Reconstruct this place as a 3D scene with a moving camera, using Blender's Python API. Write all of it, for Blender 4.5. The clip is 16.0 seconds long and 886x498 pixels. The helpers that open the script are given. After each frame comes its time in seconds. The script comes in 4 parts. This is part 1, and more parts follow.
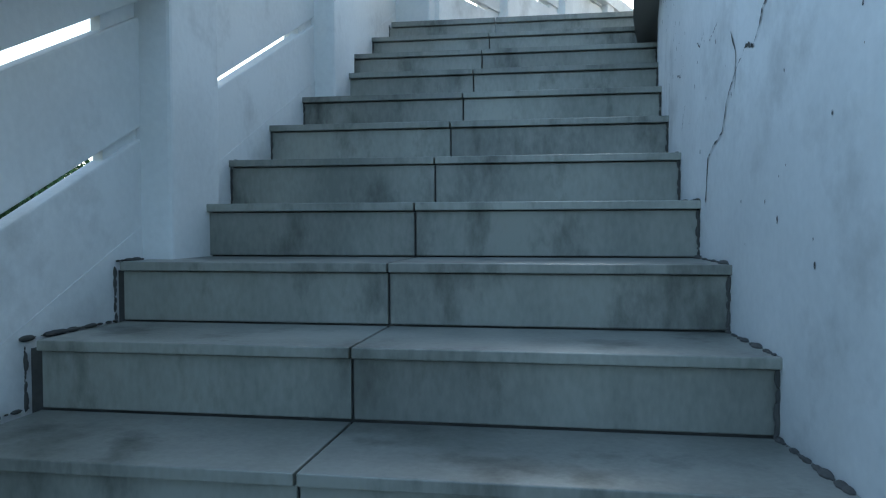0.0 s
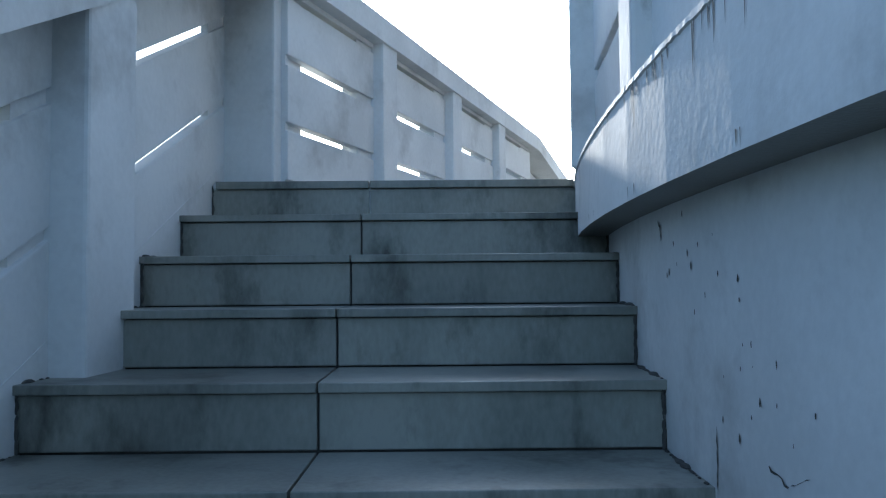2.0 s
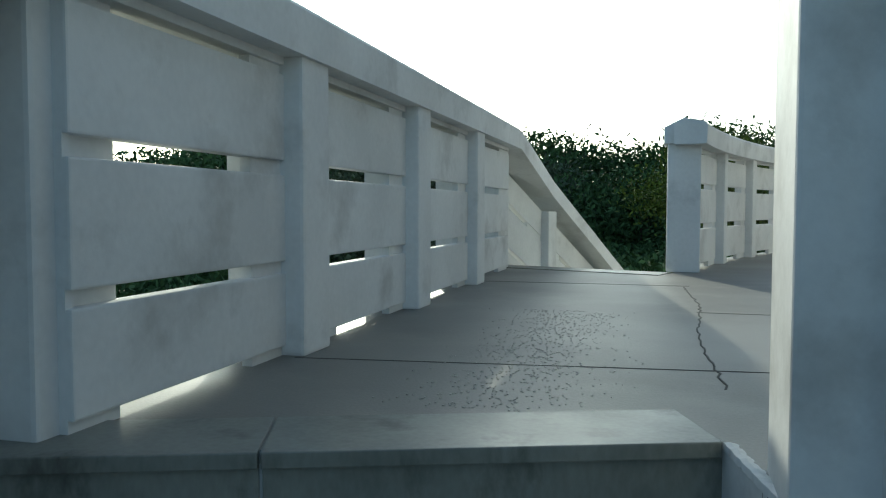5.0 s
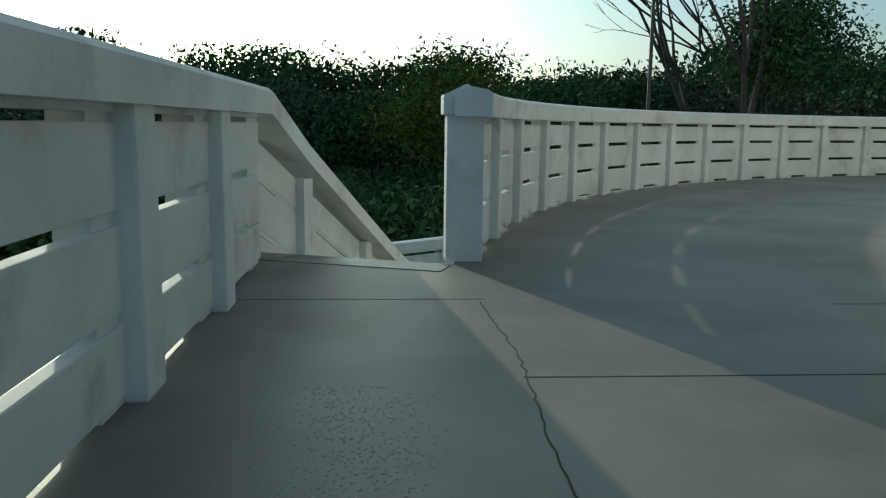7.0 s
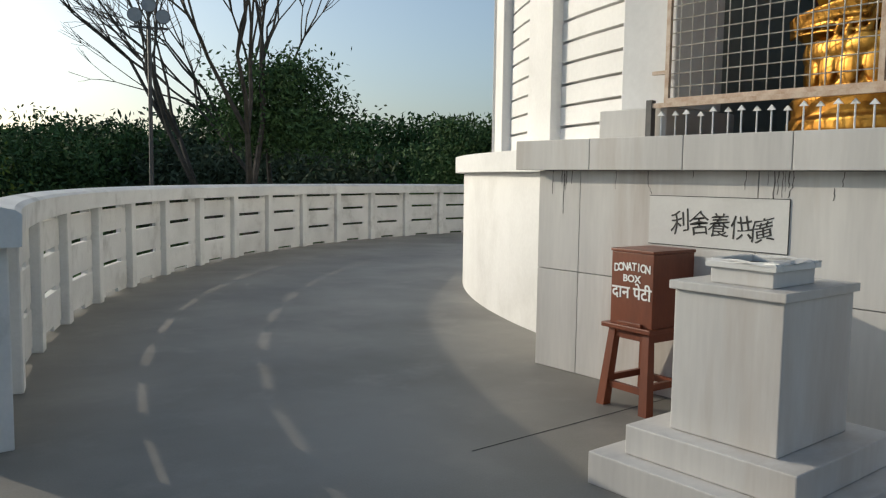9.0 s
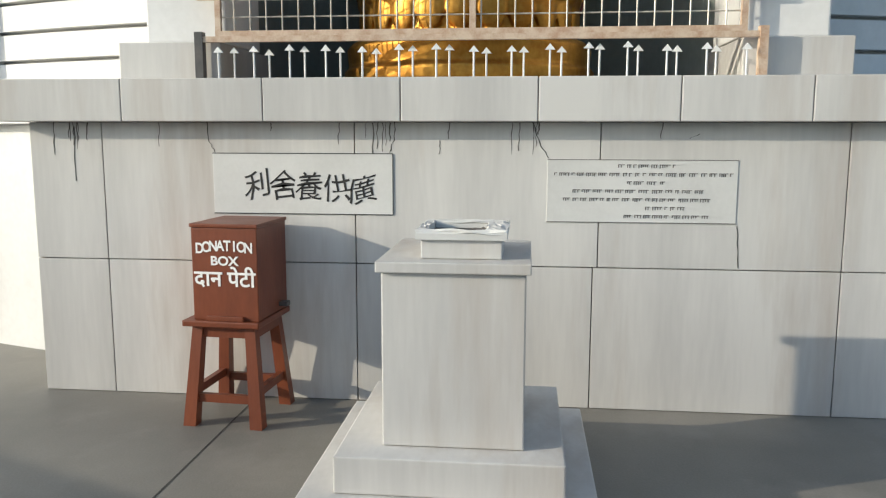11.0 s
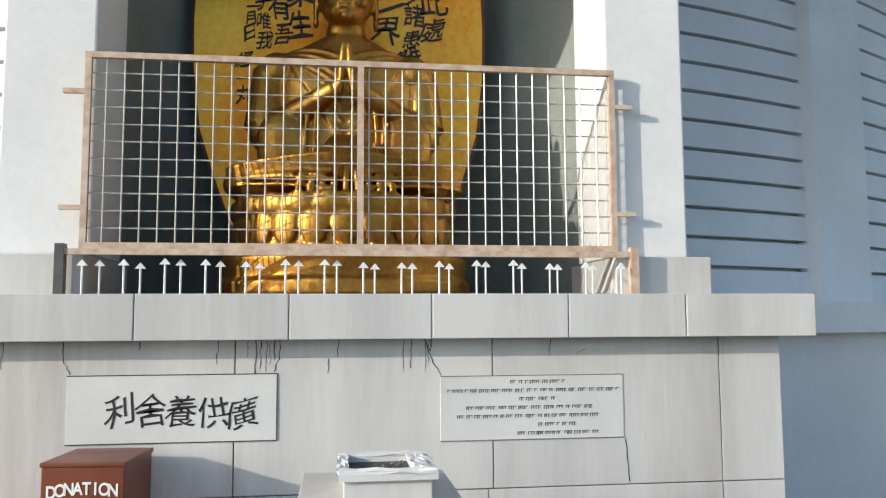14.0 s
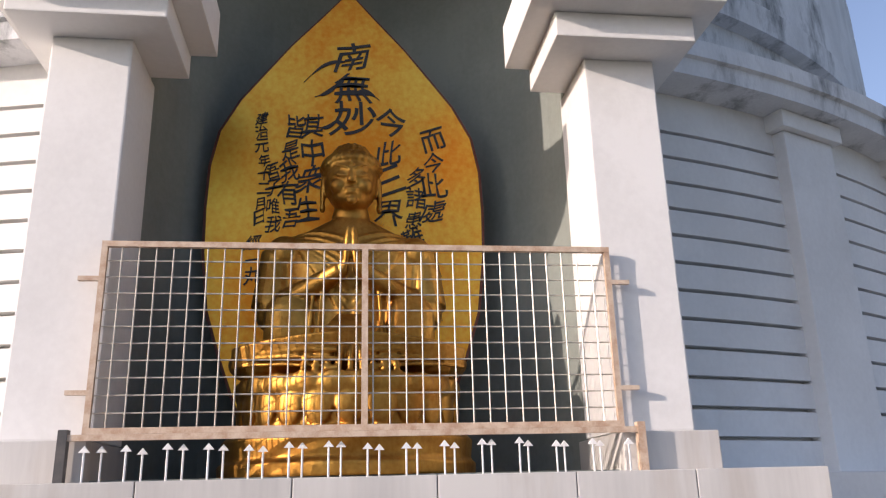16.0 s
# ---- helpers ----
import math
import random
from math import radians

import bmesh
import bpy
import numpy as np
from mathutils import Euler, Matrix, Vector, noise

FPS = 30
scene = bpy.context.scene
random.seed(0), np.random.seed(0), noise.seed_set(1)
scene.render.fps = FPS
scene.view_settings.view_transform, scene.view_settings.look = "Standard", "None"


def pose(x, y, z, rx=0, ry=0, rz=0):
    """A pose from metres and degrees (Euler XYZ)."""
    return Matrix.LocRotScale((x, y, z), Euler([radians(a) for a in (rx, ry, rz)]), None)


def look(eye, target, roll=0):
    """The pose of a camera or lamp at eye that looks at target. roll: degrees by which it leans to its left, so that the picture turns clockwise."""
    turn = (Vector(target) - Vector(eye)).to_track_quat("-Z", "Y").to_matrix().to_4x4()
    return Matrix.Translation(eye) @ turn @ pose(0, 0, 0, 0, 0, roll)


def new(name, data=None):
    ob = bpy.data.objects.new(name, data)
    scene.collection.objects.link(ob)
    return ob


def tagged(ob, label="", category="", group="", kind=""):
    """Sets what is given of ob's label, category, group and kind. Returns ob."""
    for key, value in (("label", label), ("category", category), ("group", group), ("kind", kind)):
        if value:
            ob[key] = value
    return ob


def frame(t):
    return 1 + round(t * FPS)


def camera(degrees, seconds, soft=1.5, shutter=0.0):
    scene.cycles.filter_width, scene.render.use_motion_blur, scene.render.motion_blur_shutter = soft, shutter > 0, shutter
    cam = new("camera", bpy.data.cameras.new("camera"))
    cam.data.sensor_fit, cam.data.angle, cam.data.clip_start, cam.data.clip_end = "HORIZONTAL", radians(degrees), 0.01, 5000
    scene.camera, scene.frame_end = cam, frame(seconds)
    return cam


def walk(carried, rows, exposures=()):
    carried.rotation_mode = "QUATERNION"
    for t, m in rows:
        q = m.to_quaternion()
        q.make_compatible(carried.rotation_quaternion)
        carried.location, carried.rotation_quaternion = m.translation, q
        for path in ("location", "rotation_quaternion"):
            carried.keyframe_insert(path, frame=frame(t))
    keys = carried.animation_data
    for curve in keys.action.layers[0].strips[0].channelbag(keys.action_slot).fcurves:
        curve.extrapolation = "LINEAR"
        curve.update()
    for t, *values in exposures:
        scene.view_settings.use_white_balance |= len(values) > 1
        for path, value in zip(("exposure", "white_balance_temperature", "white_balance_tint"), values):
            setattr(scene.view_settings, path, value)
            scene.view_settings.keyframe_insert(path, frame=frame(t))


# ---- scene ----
cam = camera(58.2, 16.0, 1.2)
PATH = [
    (0, (2.474, -4.385, -1.252), (1.492, -2.644, -1.319), -0.2),
    (0.5, (2.231, -3.968, -0.976), (1.452, -2.126, -0.938), -0.1),
    (1, (2.091, -3.632, -0.787), (1.36, -1.774, -0.663), -0.8),
    (1.5, (1.93, -3.314, -0.617), (1.218, -1.449, -0.487), -0.8),
    (2, (1.768, -2.998, -0.45), (1.093, -1.118, -0.355), -0.5),
    (2.5, (1.597, -2.63, -0.303), (0.951, -0.739, -0.233), -0.7),
    (3, (1.435, -2.283, -0.159), (0.803, -0.386, -0.11), -0.9),
    (3.5, (1.259, -1.96, 0.037), (0.662, -0.051, 0.023), -0.7),
    (3.7, (1.263, -1.795, 0.112), (0.622, 0.099, 0.066), -1.4),
    (5.8, (0.83, -0.9, 0.573), (0.515, 1.07, 0.429), 0.8),
    (6, (0.794, -0.777, 0.604), (0.556, 1.202, 0.435), 0.6),
    (6.5, (0.762, -0.486, 0.729), (0.709, 1.497, 0.479), 0.5),
    (7, (0.74, -0.222, 0.854), (0.868, 1.75, 0.543), 0.7),
    (7.5, (0.704, 0.04, 0.982), (1.026, 1.989, 0.665), 0.8),
    (8, (0.716, 0.349, 1.056), (1.279, 2.252, 0.804), 1.1),
    (8.5, (0.743, 0.681, 1.149), (1.649, 2.456, 0.98), 1.6),
    (9, (0.616, 0.884, 1.212), (1.87, 2.431, 1.034), 0.8),
    (9.5, (0.85, 1.334, 1.173), (2.371, 2.617, 0.969), 1.0),
    (10, (0.826, 1.653, 1.168), (2.574, 2.597, 0.938), 1.1),
    (10.2, (0.775, 1.774, 1.197), (2.591, 2.572, 0.943), 0.6),
    (12.3, (1.094, 2.652, 1.226), (3.054, 2.307, 1.025), 1.0),
    (12.5, (1.082, 2.632, 1.236), (3.049, 2.31, 1.063), 0.9),
    (13, (1.032, 2.572, 1.262), (3.012, 2.304, 1.195), 0.4),
    (13.5, (0.998, 2.567, 1.291), (2.981, 2.31, 1.352), 0.0),
    (14, (0.993, 2.583, 1.336), (2.968, 2.323, 1.52), -0.3),
    (14.5, (0.982, 2.569, 1.319), (2.938, 2.324, 1.66), -0.8),
    (15, (0.958, 2.546, 1.362), (2.89, 2.317, 1.823), -1.0),
    (15.5, (0.925, 2.583, 1.401), (2.835, 2.338, 1.94), -1.3),
    (16, (0.929, 2.586, 1.366), (2.823, 2.34, 1.962), -1.5),
]
walk(cam, [(t, look(eye, target, roll)) for t, eye, target, roll in PATH], [(0, 1.75, 5400, 0), (0.5, 1.65, 5300, 1), (1, 0.95, 5050, 2), (1.5, 1.0, 5000, 3), (2.5, 1.05, 4950, 4), (3.5, 1.25, 4950, 4), (5.0, 0.2, 5400, -8), (6, -0.2, 5350, -16), (7, -0.4, 5450, -15), (8, -0.45, 5750, -8), (8.5, -0.5, 5900, -2), (9, -0.05, 5950, 4), (9.5, -0.1, 5950, 3), (10, 0.1, 5950, 3), (12.5, 0.5, 5550, 2), (14.2, 0.5, 5600, 6), (16, 0.5, 5950, 20)])

CX, CY = 12.95, 2.6          # centre of the round terrace
R_EDGE = 12.0                # edge of the terrace slab
SUN_YAW, SUN_ELEV = 21.0, 16.0

# ---- world, sun, exposure ----
world = bpy.data.worlds.new("sky")
scene.world = world
world.use_nodes = True
wn = world.node_tree
sky = wn.nodes.new("ShaderNodeTexSky")
sky.sky_type = 'NISHITA'
sky.sun_disc = False
sky.sun_elevation = radians(SUN_ELEV)
sky.sun_rotation = radians(-SUN_YAW)
sky.air_density, sky.dust_density, sky.ozone_density = 1.0, 2.6, 2.2
bg = wn.nodes["Background"]
haze = wn.nodes.new("ShaderNodeHueSaturation")   # evening haze
haze.inputs["Saturation"].default_value = 0.78
wn.links.new(sky.outputs[0], haze.inputs["Color"])
wn.links.new(haze.outputs[0], bg.inputs["Color"])
bg.inputs["Strength"].default_value = 0.15
sun_data = bpy.data.lights.new("sun", 'SUN')
sun_data.energy, sun_data.angle, sun_data.color = 3.1, radians(0.6), (1.0, 0.82, 0.62)
sun = new("sun", sun_data)
sun_from = Vector((-math.sin(radians(SUN_YAW)) * math.cos(radians(SUN_ELEV)),
                   math.cos(radians(SUN_YAW)) * math.cos(radians(SUN_ELEV)), math.sin(radians(SUN_ELEV))))
sun.matrix_world = look(sun_from * 60, (0, 0, 0))

# ---- materials ----
def material(name, base, second, rough=0.7, scale=3.0, fine=60.0, bump=0.15, metal=0.0, stain=None, stain_amount=0.0,
             stain_scale=1.2, stretch=(1, 1, 1), vary=0.0, spec=0.5):
    """Two-scale noise between two colours, optional stains with their own shape, fine relief."""
    m = bpy.data.materials.new(name)
    m.use_nodes = True
    t = m.node_tree
    n, l = t.nodes, t.links
    b = n["Principled BSDF"]
    geo = n.new("ShaderNodeNewGeometry")
    mp = n.new("ShaderNodeMapping")
    mp.inputs["Scale"].default_value = stretch
    l.new(geo.outputs["Position"], mp.inputs["Vector"])
    n1 = n.new("ShaderNodeTexNoise")
    n1.inputs["Scale"].default_value, n1.inputs["Detail"].default_value = scale, 6
    n2 = n.new("ShaderNodeTexNoise")
    n2.inputs["Scale"].default_value, n2.inputs["Detail"].default_value = fine, 3
    for k in (n1, n2):
        l.new(mp.outputs[0], k.inputs["Vector"])
    mix = n.new("ShaderNodeMix")
    mix.data_type = 'RGBA'
    mix.inputs["A"].default_value, mix.inputs["B"].default_value = (*base, 1), (*second, 1)
    ramp = n.new("ShaderNodeMapRange")
    ramp.inputs["From Min"].default_value, ramp.inputs["From Max"].default_value = 0.35, 0.68
    add = n.new("ShaderNodeMath")
    add.operation = 'MULTIPLY_ADD'
    add.inputs[1].default_value, add.inputs[2].default_value = 0.3, -0.15
    l.new(n2.outputs["Fac"], add.inputs[0])
    add2 = n.new("ShaderNodeMath")
    l.new(n1.outputs["Fac"], add2.inputs[0])
    l.new(add.outputs[0], add2.inputs[1])
    l.new(add2.outputs[0], ramp.inputs["Value"])
    l.new(ramp.outputs[0], mix.inputs["Factor"])
    col = mix.outputs["Result"]
    if vary:
        info = n.new("ShaderNodeObjectInfo")
        hsv = n.new("ShaderNodeHueSaturation")
        mr = n.new("ShaderNodeMapRange")
        mr.inputs["To Min"].default_value, mr.inputs["To Max"].default_value = 1 - vary, 1 + vary
        l.new(info.outputs["Random"], mr.inputs["Value"])
        l.new(mr.outputs[0], hsv.inputs["Value"])
        l.new(col, hsv.inputs["Color"])
        col = hsv.outputs["Color"]
    if stain:
        n3 = n.new("ShaderNodeTexNoise")
        n3.inputs["Scale"].default_value, n3.inputs["Detail"].default_value = stain_scale, 9
        n3.inputs["Roughness"].default_value = 0.65
        l.new(mp.outputs[0], n3.inputs["Vector"])
        r3 = n.new("ShaderNodeMapRange")
        r3.inputs["From Min"].default_value, r3.inputs["From Max"].default_value = 0.53, 0.70
        r3.inputs["To Max"].default_value = stain_amount
        l.new(n3.outputs["Fac"], r3.inputs["Value"])
        mx = n.new("ShaderNodeMix")
        mx.data_type = 'RGBA'
        l.new(r3.outputs[0], mx.inputs["Factor"])
        l.new(col, mx.inputs["A"])
        mx.inputs["B"].default_value = (*stain, 1)
        col = mx.outputs["Result"]
    l.new(col, b.inputs["Base Color"])
    rr = n.new("ShaderNodeMapRange")
    rr.inputs["To Min"].default_value, rr.inputs["To Max"].default_value = max(rough - 0.1, 0.03), min(rough + 0.12, 1)
    l.new(n1.outputs["Fac"], rr.inputs["Value"])
    l.new(rr.outputs[0], b.inputs["Roughness"])
    b.inputs["Metallic"].default_value = metal
    b.inputs["Specular IOR Level"].default_value = spec
    if bump:
        bp = n.new("ShaderNodeBump")
        bp.inputs["Strength"].default_value, bp.inputs["Distance"].default_value = bump, 0.01
        l.new(add2.outputs[0], bp.inputs["Height"])
        l.new(bp.outputs[0], b.inputs["Normal"])
    return m


PAINT = material("white_limewash", (0.78, 0.78, 0.76), (0.66, 0.66, 0.64), 0.75, 2.0, 45, 0.25, stain=(0.30, 0.29, 0.26), stain_amount=0.45, stain_scale=2.6)
PAINT2 = material("white_wall_paint", (0.80, 0.79, 0.77), (0.70, 0.69, 0.67), 0.7, 1.2, 30, 0.15, stain=(0.5, 0.48, 0.44), stain_amount=0.3, stain_scale=1.0)
MOULDY = material("mould_stained_paint", (0.72, 0.73, 0.74), (0.58, 0.59, 0.60), 0.8, 2.5, 40, 0.2, stain=(0.06, 0.07, 0.07), stain_amount=0.9, stain_scale=1.6, stretch=(1.5, 1.5, 0.6))
TILE = material("stair_stone_tile", (0.29, 0.29, 0.25), (0.16, 0.165, 0.14), 0.40, 2.6, 70, 0.12, stain=(0.045, 0.047, 0.035), stain_amount=0.9, stain_scale=4.5, vary=0.15, stretch=(1, 1, 0.45))
GROUT = material("dark_grout", (0.05, 0.05, 0.045), (0.09, 0.085, 0.075), 0.95, 12, 80, 0.4)
FLOOR = material("terrace_concrete", (0.245, 0.23, 0.20), (0.165, 0.157, 0.138), 0.52, 0.9, 120, 0.3, stain=(0.30, 0.275, 0.24), stain_amount=0.5, stain_scale=2.0)
FLAKES = material("pale_cement_flakes", (0.44, 0.42, 0.38), (0.32, 0.31, 0.28), 0.55, 8, 60, 0.1)
PEELED = material("peeling_white_paint", (0.74, 0.74, 0.72), (0.66, 0.66, 0.64), 0.75, 3, 60, 0.3, stain=(0.30, 0.28, 0.25), stain_amount=0.85, stain_scale=9, stretch=(1, 1, 0.6))
MARBLE = material("white_marble", (0.65, 0.63, 0.595), (0.53, 0.515, 0.49), 0.5, 1.6, 25, 0.05, stain=(0.42, 0.36, 0.30), stain_amount=0.6, stain_scale=1.5, stretch=(1, 1.7, 0.2), vary=0.06)
PLAQUE = material("pale_plaque_marble", (0.70, 0.69, 0.66), (0.62, 0.61, 0.58), 0.45, 3, 60, 0.03)
INK = material("black_paint", (0.012, 0.012, 0.012), (0.03, 0.028, 0.025), 0.5, 8, 60, 0.0)
FADED = material("faded_ink", (0.06, 0.055, 0.05), (0.20, 0.18, 0.16), 0.7, 60, 200, 0.0)
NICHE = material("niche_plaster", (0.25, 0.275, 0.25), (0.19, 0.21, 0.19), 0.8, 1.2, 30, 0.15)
GOLD = material("gilded_bronze", (0.52, 0.29, 0.06), (0.33, 0.145, 0.024), 0.45, 5, 40, 0.12, metal=1.0)
LEAFGOLD = material("gold_leaf", (0.92, 0.62, 0.08), (0.80, 0.25, 0.01), 0.33, 0.95, 30, 0.06, metal=0.8)
MAROON = material("dark_red_edge", (0.10, 0.02, 0.01), (0.16, 0.04, 0.02), 0.5, 8, 50, 0.05)
WOOD = material("red_brown_wood", (0.20, 0.055, 0.022), (0.13, 0.033, 0.013), 0.4, 4, 70, 0.1, stretch=(1, 1, 0.25))
WHITE = material("white_lettering", (0.85, 0.85, 0.83), (0.78, 0.78, 0.76), 0.6, 10, 50, 0)
STEEL = material("cream_painted_steel", (0.62, 0.50, 0.38), (0.45, 0.30, 0.20), 0.5, 20, 120, 0.1)
WIRE = material("silver_mesh_wire", (0.60, 0.57, 0.50), (0.48, 0.44, 0.38), 0.4, 20, 90, 0.0, metal=0.3)
GROOVE = material("groove_shadow_paint", (0.16, 0.17, 0.18), (0.10, 0.10, 0.11), 0.9, 10, 40, 0.1)
GRASS = material("dry_grass", (0.10, 0.10, 0.045), (0.16, 0.13, 0.07), 0.95, 0.4, 8, 0.4, stain=(0.05, 0.075, 0.025), stain_amount=0.8, stain_scale=0.15)
BARK = material("grey_bark", (0.09, 0.075, 0.06), (0.05, 0.042, 0.035), 0.9, 6, 60, 0.5)
POLE = material("dark_painted_pole", (0.06, 0.06, 0.06), (0.10, 0.09, 0.085), 0.5, 10, 60, 0.05)
LENSG = material("lamp_glass", (0.30, 0.33, 0.36), (0.24, 0.27, 0.30), 0.2, 6, 30, 0.0)


def leaf_material(name, a, b2):
    m = material(name, a, b2, 0.85, 1.5, 20, 0.0, spec=0.1)
    t = m.node_tree
    geo = t.nodes.new("ShaderNodeNewGeometry")
    hsv = t.nodes.new("ShaderNodeHueSaturation")
    mr = t.nodes.new("ShaderNodeMapRange")
    mr.inputs["To Min"].default_value, mr.inputs["To Max"].default_value = 0.55, 1.5
    t.links.new(geo.outputs["Random Per Island"], mr.inputs["Value"])
    t.links.new(mr.outputs[0], hsv.inputs["Value"])
    bs = t.nodes["Principled BSDF"]
    old = bs.inputs["Base Color"].links[0].from_socket
    t.links.new(old, hsv.inputs["Color"])
    t.links.new(hsv.outputs["Color"], bs.inputs["Base Color"])
    return m


LEAF = leaf_material("green_leaves", (0.085, 0.14, 0.05), (0.06, 0.105, 0.045))
LEAF2 = leaf_material("yellow_green_leaves", (0.11, 0.15, 0.03), (0.07, 0.10, 0.02))
LEAF3 = leaf_material("dull_olive_leaves", (0.09, 0.115, 0.07), (0.07, 0.09, 0.05))


# ---- mesh helpers ----
def mesh_object(name, bm, mat, parent=None, label="", smooth=False):
    me = bpy.data.meshes.new(name)
    bmesh.ops.recalc_face_normals(bm, faces=bm.faces[:])
    if smooth:
        for f in bm.faces:
            f.smooth = True
    bm.to_mesh(me)
    bm.free()
    me.materials.append(mat)
    ob = new(name, me)
    if parent:
        ob.parent = parent
    if label:
        tagged(ob, label)
    return ob


def part(name, bm, mat, parent, label="", smooth=False):
    return mesh_object(name, bm, mat, parent, label, smooth)


def shared(name, me, parent, m):
    ob = new(name, me)
    ob.parent = parent
    ob.matrix_local = m
    return ob


def empty(name, m=None):
    ob = new(name)
    if m is not None:
        ob.matrix_world = m
    return ob


def add_box(bm, x0, x1, y0, y1, z0, z1, bevel=0.0, shear=0.0, m=None):
    """A box; shear lifts z along x."""
    vs = []
    for x in (x0, x1):
        for y in (y0, y1):
            for z in (z0, z1):
                p = Vector((x, y, z + shear * x))
                vs.append(bm.verts.new(m @ p if m is not None else p))
    idx = ((0, 1, 3, 2), (4, 6, 7, 5), (0, 4, 5, 1), (2, 3, 7, 6), (0, 2, 6, 4), (1, 5, 7, 3))
    fs = [bm.faces.new([vs[i] for i in f]) for f in idx]
    if bevel:
        es = list({e for f in fs for e in f.edges})
        bmesh.ops.bevel(bm, geom=es, offset=bevel, segments=2, affect='EDGES', profile=0.6)
    return bm


def box(x0, x1, y0, y1, z0, z1, bevel=0.0, shear=0.0):
    return add_box(bmesh.new(), x0, x1, y0, y1, z0, z1, bevel, shear)


def add_sweep(bm, path, profile, closed=False):
    """A closed profile of (side, up) swept along a path of points; side is to the right of the path."""
    rings = []
    n = len(path)
    for i, p in enumerate(path):
        p = Vector(p)
        if closed:
            a, c = Vector(path[i - 1]), Vector(path[(i + 1) % n])
        else:
            a, c = Vector(path[max(i - 1, 0)]), Vector(path[min(i + 1, n - 1)])
        d1, d2 = (p - a), (c - p)
        d1.z = d2.z = 0
        d1 = d1.normalized() if d1.length > 1e-6 else d2.normalized()
        d2 = d2.normalized() if d2.length > 1e-6 else d1
        d = (d1 + d2).normalized()
        side = Vector((d.y, -d.x, 0)) / max(d.dot(d1), 0.3)
        rings.append([bm.verts.new(p + side * s + Vector((0, 0, u))) for s, u in profile])
    k = len(profile)
    for i in range(n if closed else n - 1):
        r0, r1 = rings[i], rings[(i + 1) % n]
        for j in range(k):
            bm.faces.new((r0[j], r0[(j + 1) % k], r1[(j + 1) % k], r1[j]))
    if not closed:
        bm.faces.new(rings[0][::-1])
        bm.faces.new(rings[-1])
    return bm


def add_tube(bm, p, q, r0, r1, sides=8, caps=True):
    p, q = Vector(p), Vector(q)
    d = (q - p).normalized()
    u = d.orthogonal().normalized()
    w = d.cross(u)
    a, b = [], []
    for i in range(sides):
        t = 2 * math.pi * i / sides
        o = u * math.cos(t) + w * math.sin(t)
        a.append(bm.verts.new(p + o * r0))
        b.append(bm.verts.new(q + o * r1))
    for i in range(sides):
        bm.faces.new((a[i], a[(i + 1) % sides], b[(i + 1) % sides], b[i]))
    if caps:
        bm.faces.new(a[::-1])
        bm.faces.new(b)
    return bm


def add_lathe(bm, profile, cx=0, cy=0, steps=64, start=0.0, end=2 * math.pi):
    """Turn (radius, z) about an upright axis."""
    full = abs(end - start - 2 * math.pi) < 1e-6
    n = steps if full else steps + 1
    rings = []
    for i in range(n):
        t = start + (end - start) * i / steps
        rings.append([bm.verts.new((cx + r * math.cos(t), cy + r * math.sin(t), z)) for r, z in profile])
    for i in range(n if full else n - 1):
        a, b = rings[i], rings[(i + 1) % n]
        for j in range(len(profile) - 1):
            bm.faces.new((a[j], b[j], b[j + 1], a[j + 1]))
    return bm


def add_ball(bm, c, r, m=None, u=16, v=10):
    g = bmesh.ops.create_uvsphere(bm, u_segments=u, v_segments=v, radius=1.0)
    t = Matrix.Translation(c) @ (m or Matrix()) @ Matrix.Diagonal((*r, 1))
    bmesh.ops.transform(bm, matrix=t, verts=g["verts"])
    return bm


def arc_point(angle, radius, z=0.0):
    return (CX + radius * math.cos(angle), CY + radius * math.sin(angle), z)


def letters(name, body, size, mat, parent, m, depth=0.0015, align='CENTER', label="", squeeze=1.0, bold=0.0):
    """Lettering turned into a mesh; m places its own xy plane."""
    cu = bpy.data.curves.new(name, 'FONT')
    cu.body, cu.size, cu.extrude, cu.align_x = body, size, depth, align
    cu.offset = bold
    tmp = new(name + "_curve", cu)
    me = bpy.data.meshes.new_from_object(tmp.evaluated_get(bpy.context.evaluated_depsgraph_get()))
    bpy.data.objects.remove(tmp)
    me.materials.clear()
    me.materials.append(mat)
    ob = new(name, me)
    ob.parent = parent
    ob.matrix_local = m @ Matrix.Diagonal((squeeze, 1, 1, 1))
    if label:
        tagged(ob, label)
    return ob


def sway(ob, size, phase, lean=0.16):
    """Bend lettering as a brush does: it slants upward and sways."""
    for v in ob.data.vertices:
        u, w = v.co.x / size, v.co.y / size
        v.co.x += size * (0.06 * math.sin(4.5 * w + phase) - 0.08 * w * u)
        v.co.y += size * (lean * u + 0.05 * math.sin(5 * u + 0.6 * phase))


# ---- the stairs ----
RISE, RUN = 0.17, 0.357
STAIR_YAW = 19.85
UP = Vector((-math.sin(radians(STAIR_YAW)), math.cos(radians(STAIR_YAW)), 0))
ACROSS = Vector((UP.y, -UP.x, 0))
TOP = Vector((0.325, 0.10, 0))      # joint between the tiles on the top nosing
LEFT_A, STEPS = -0.755, 26
MIRROR_Y = 2.36                      # the far flight mirrors the near one
GROUND_Z = -STEPS * RISE


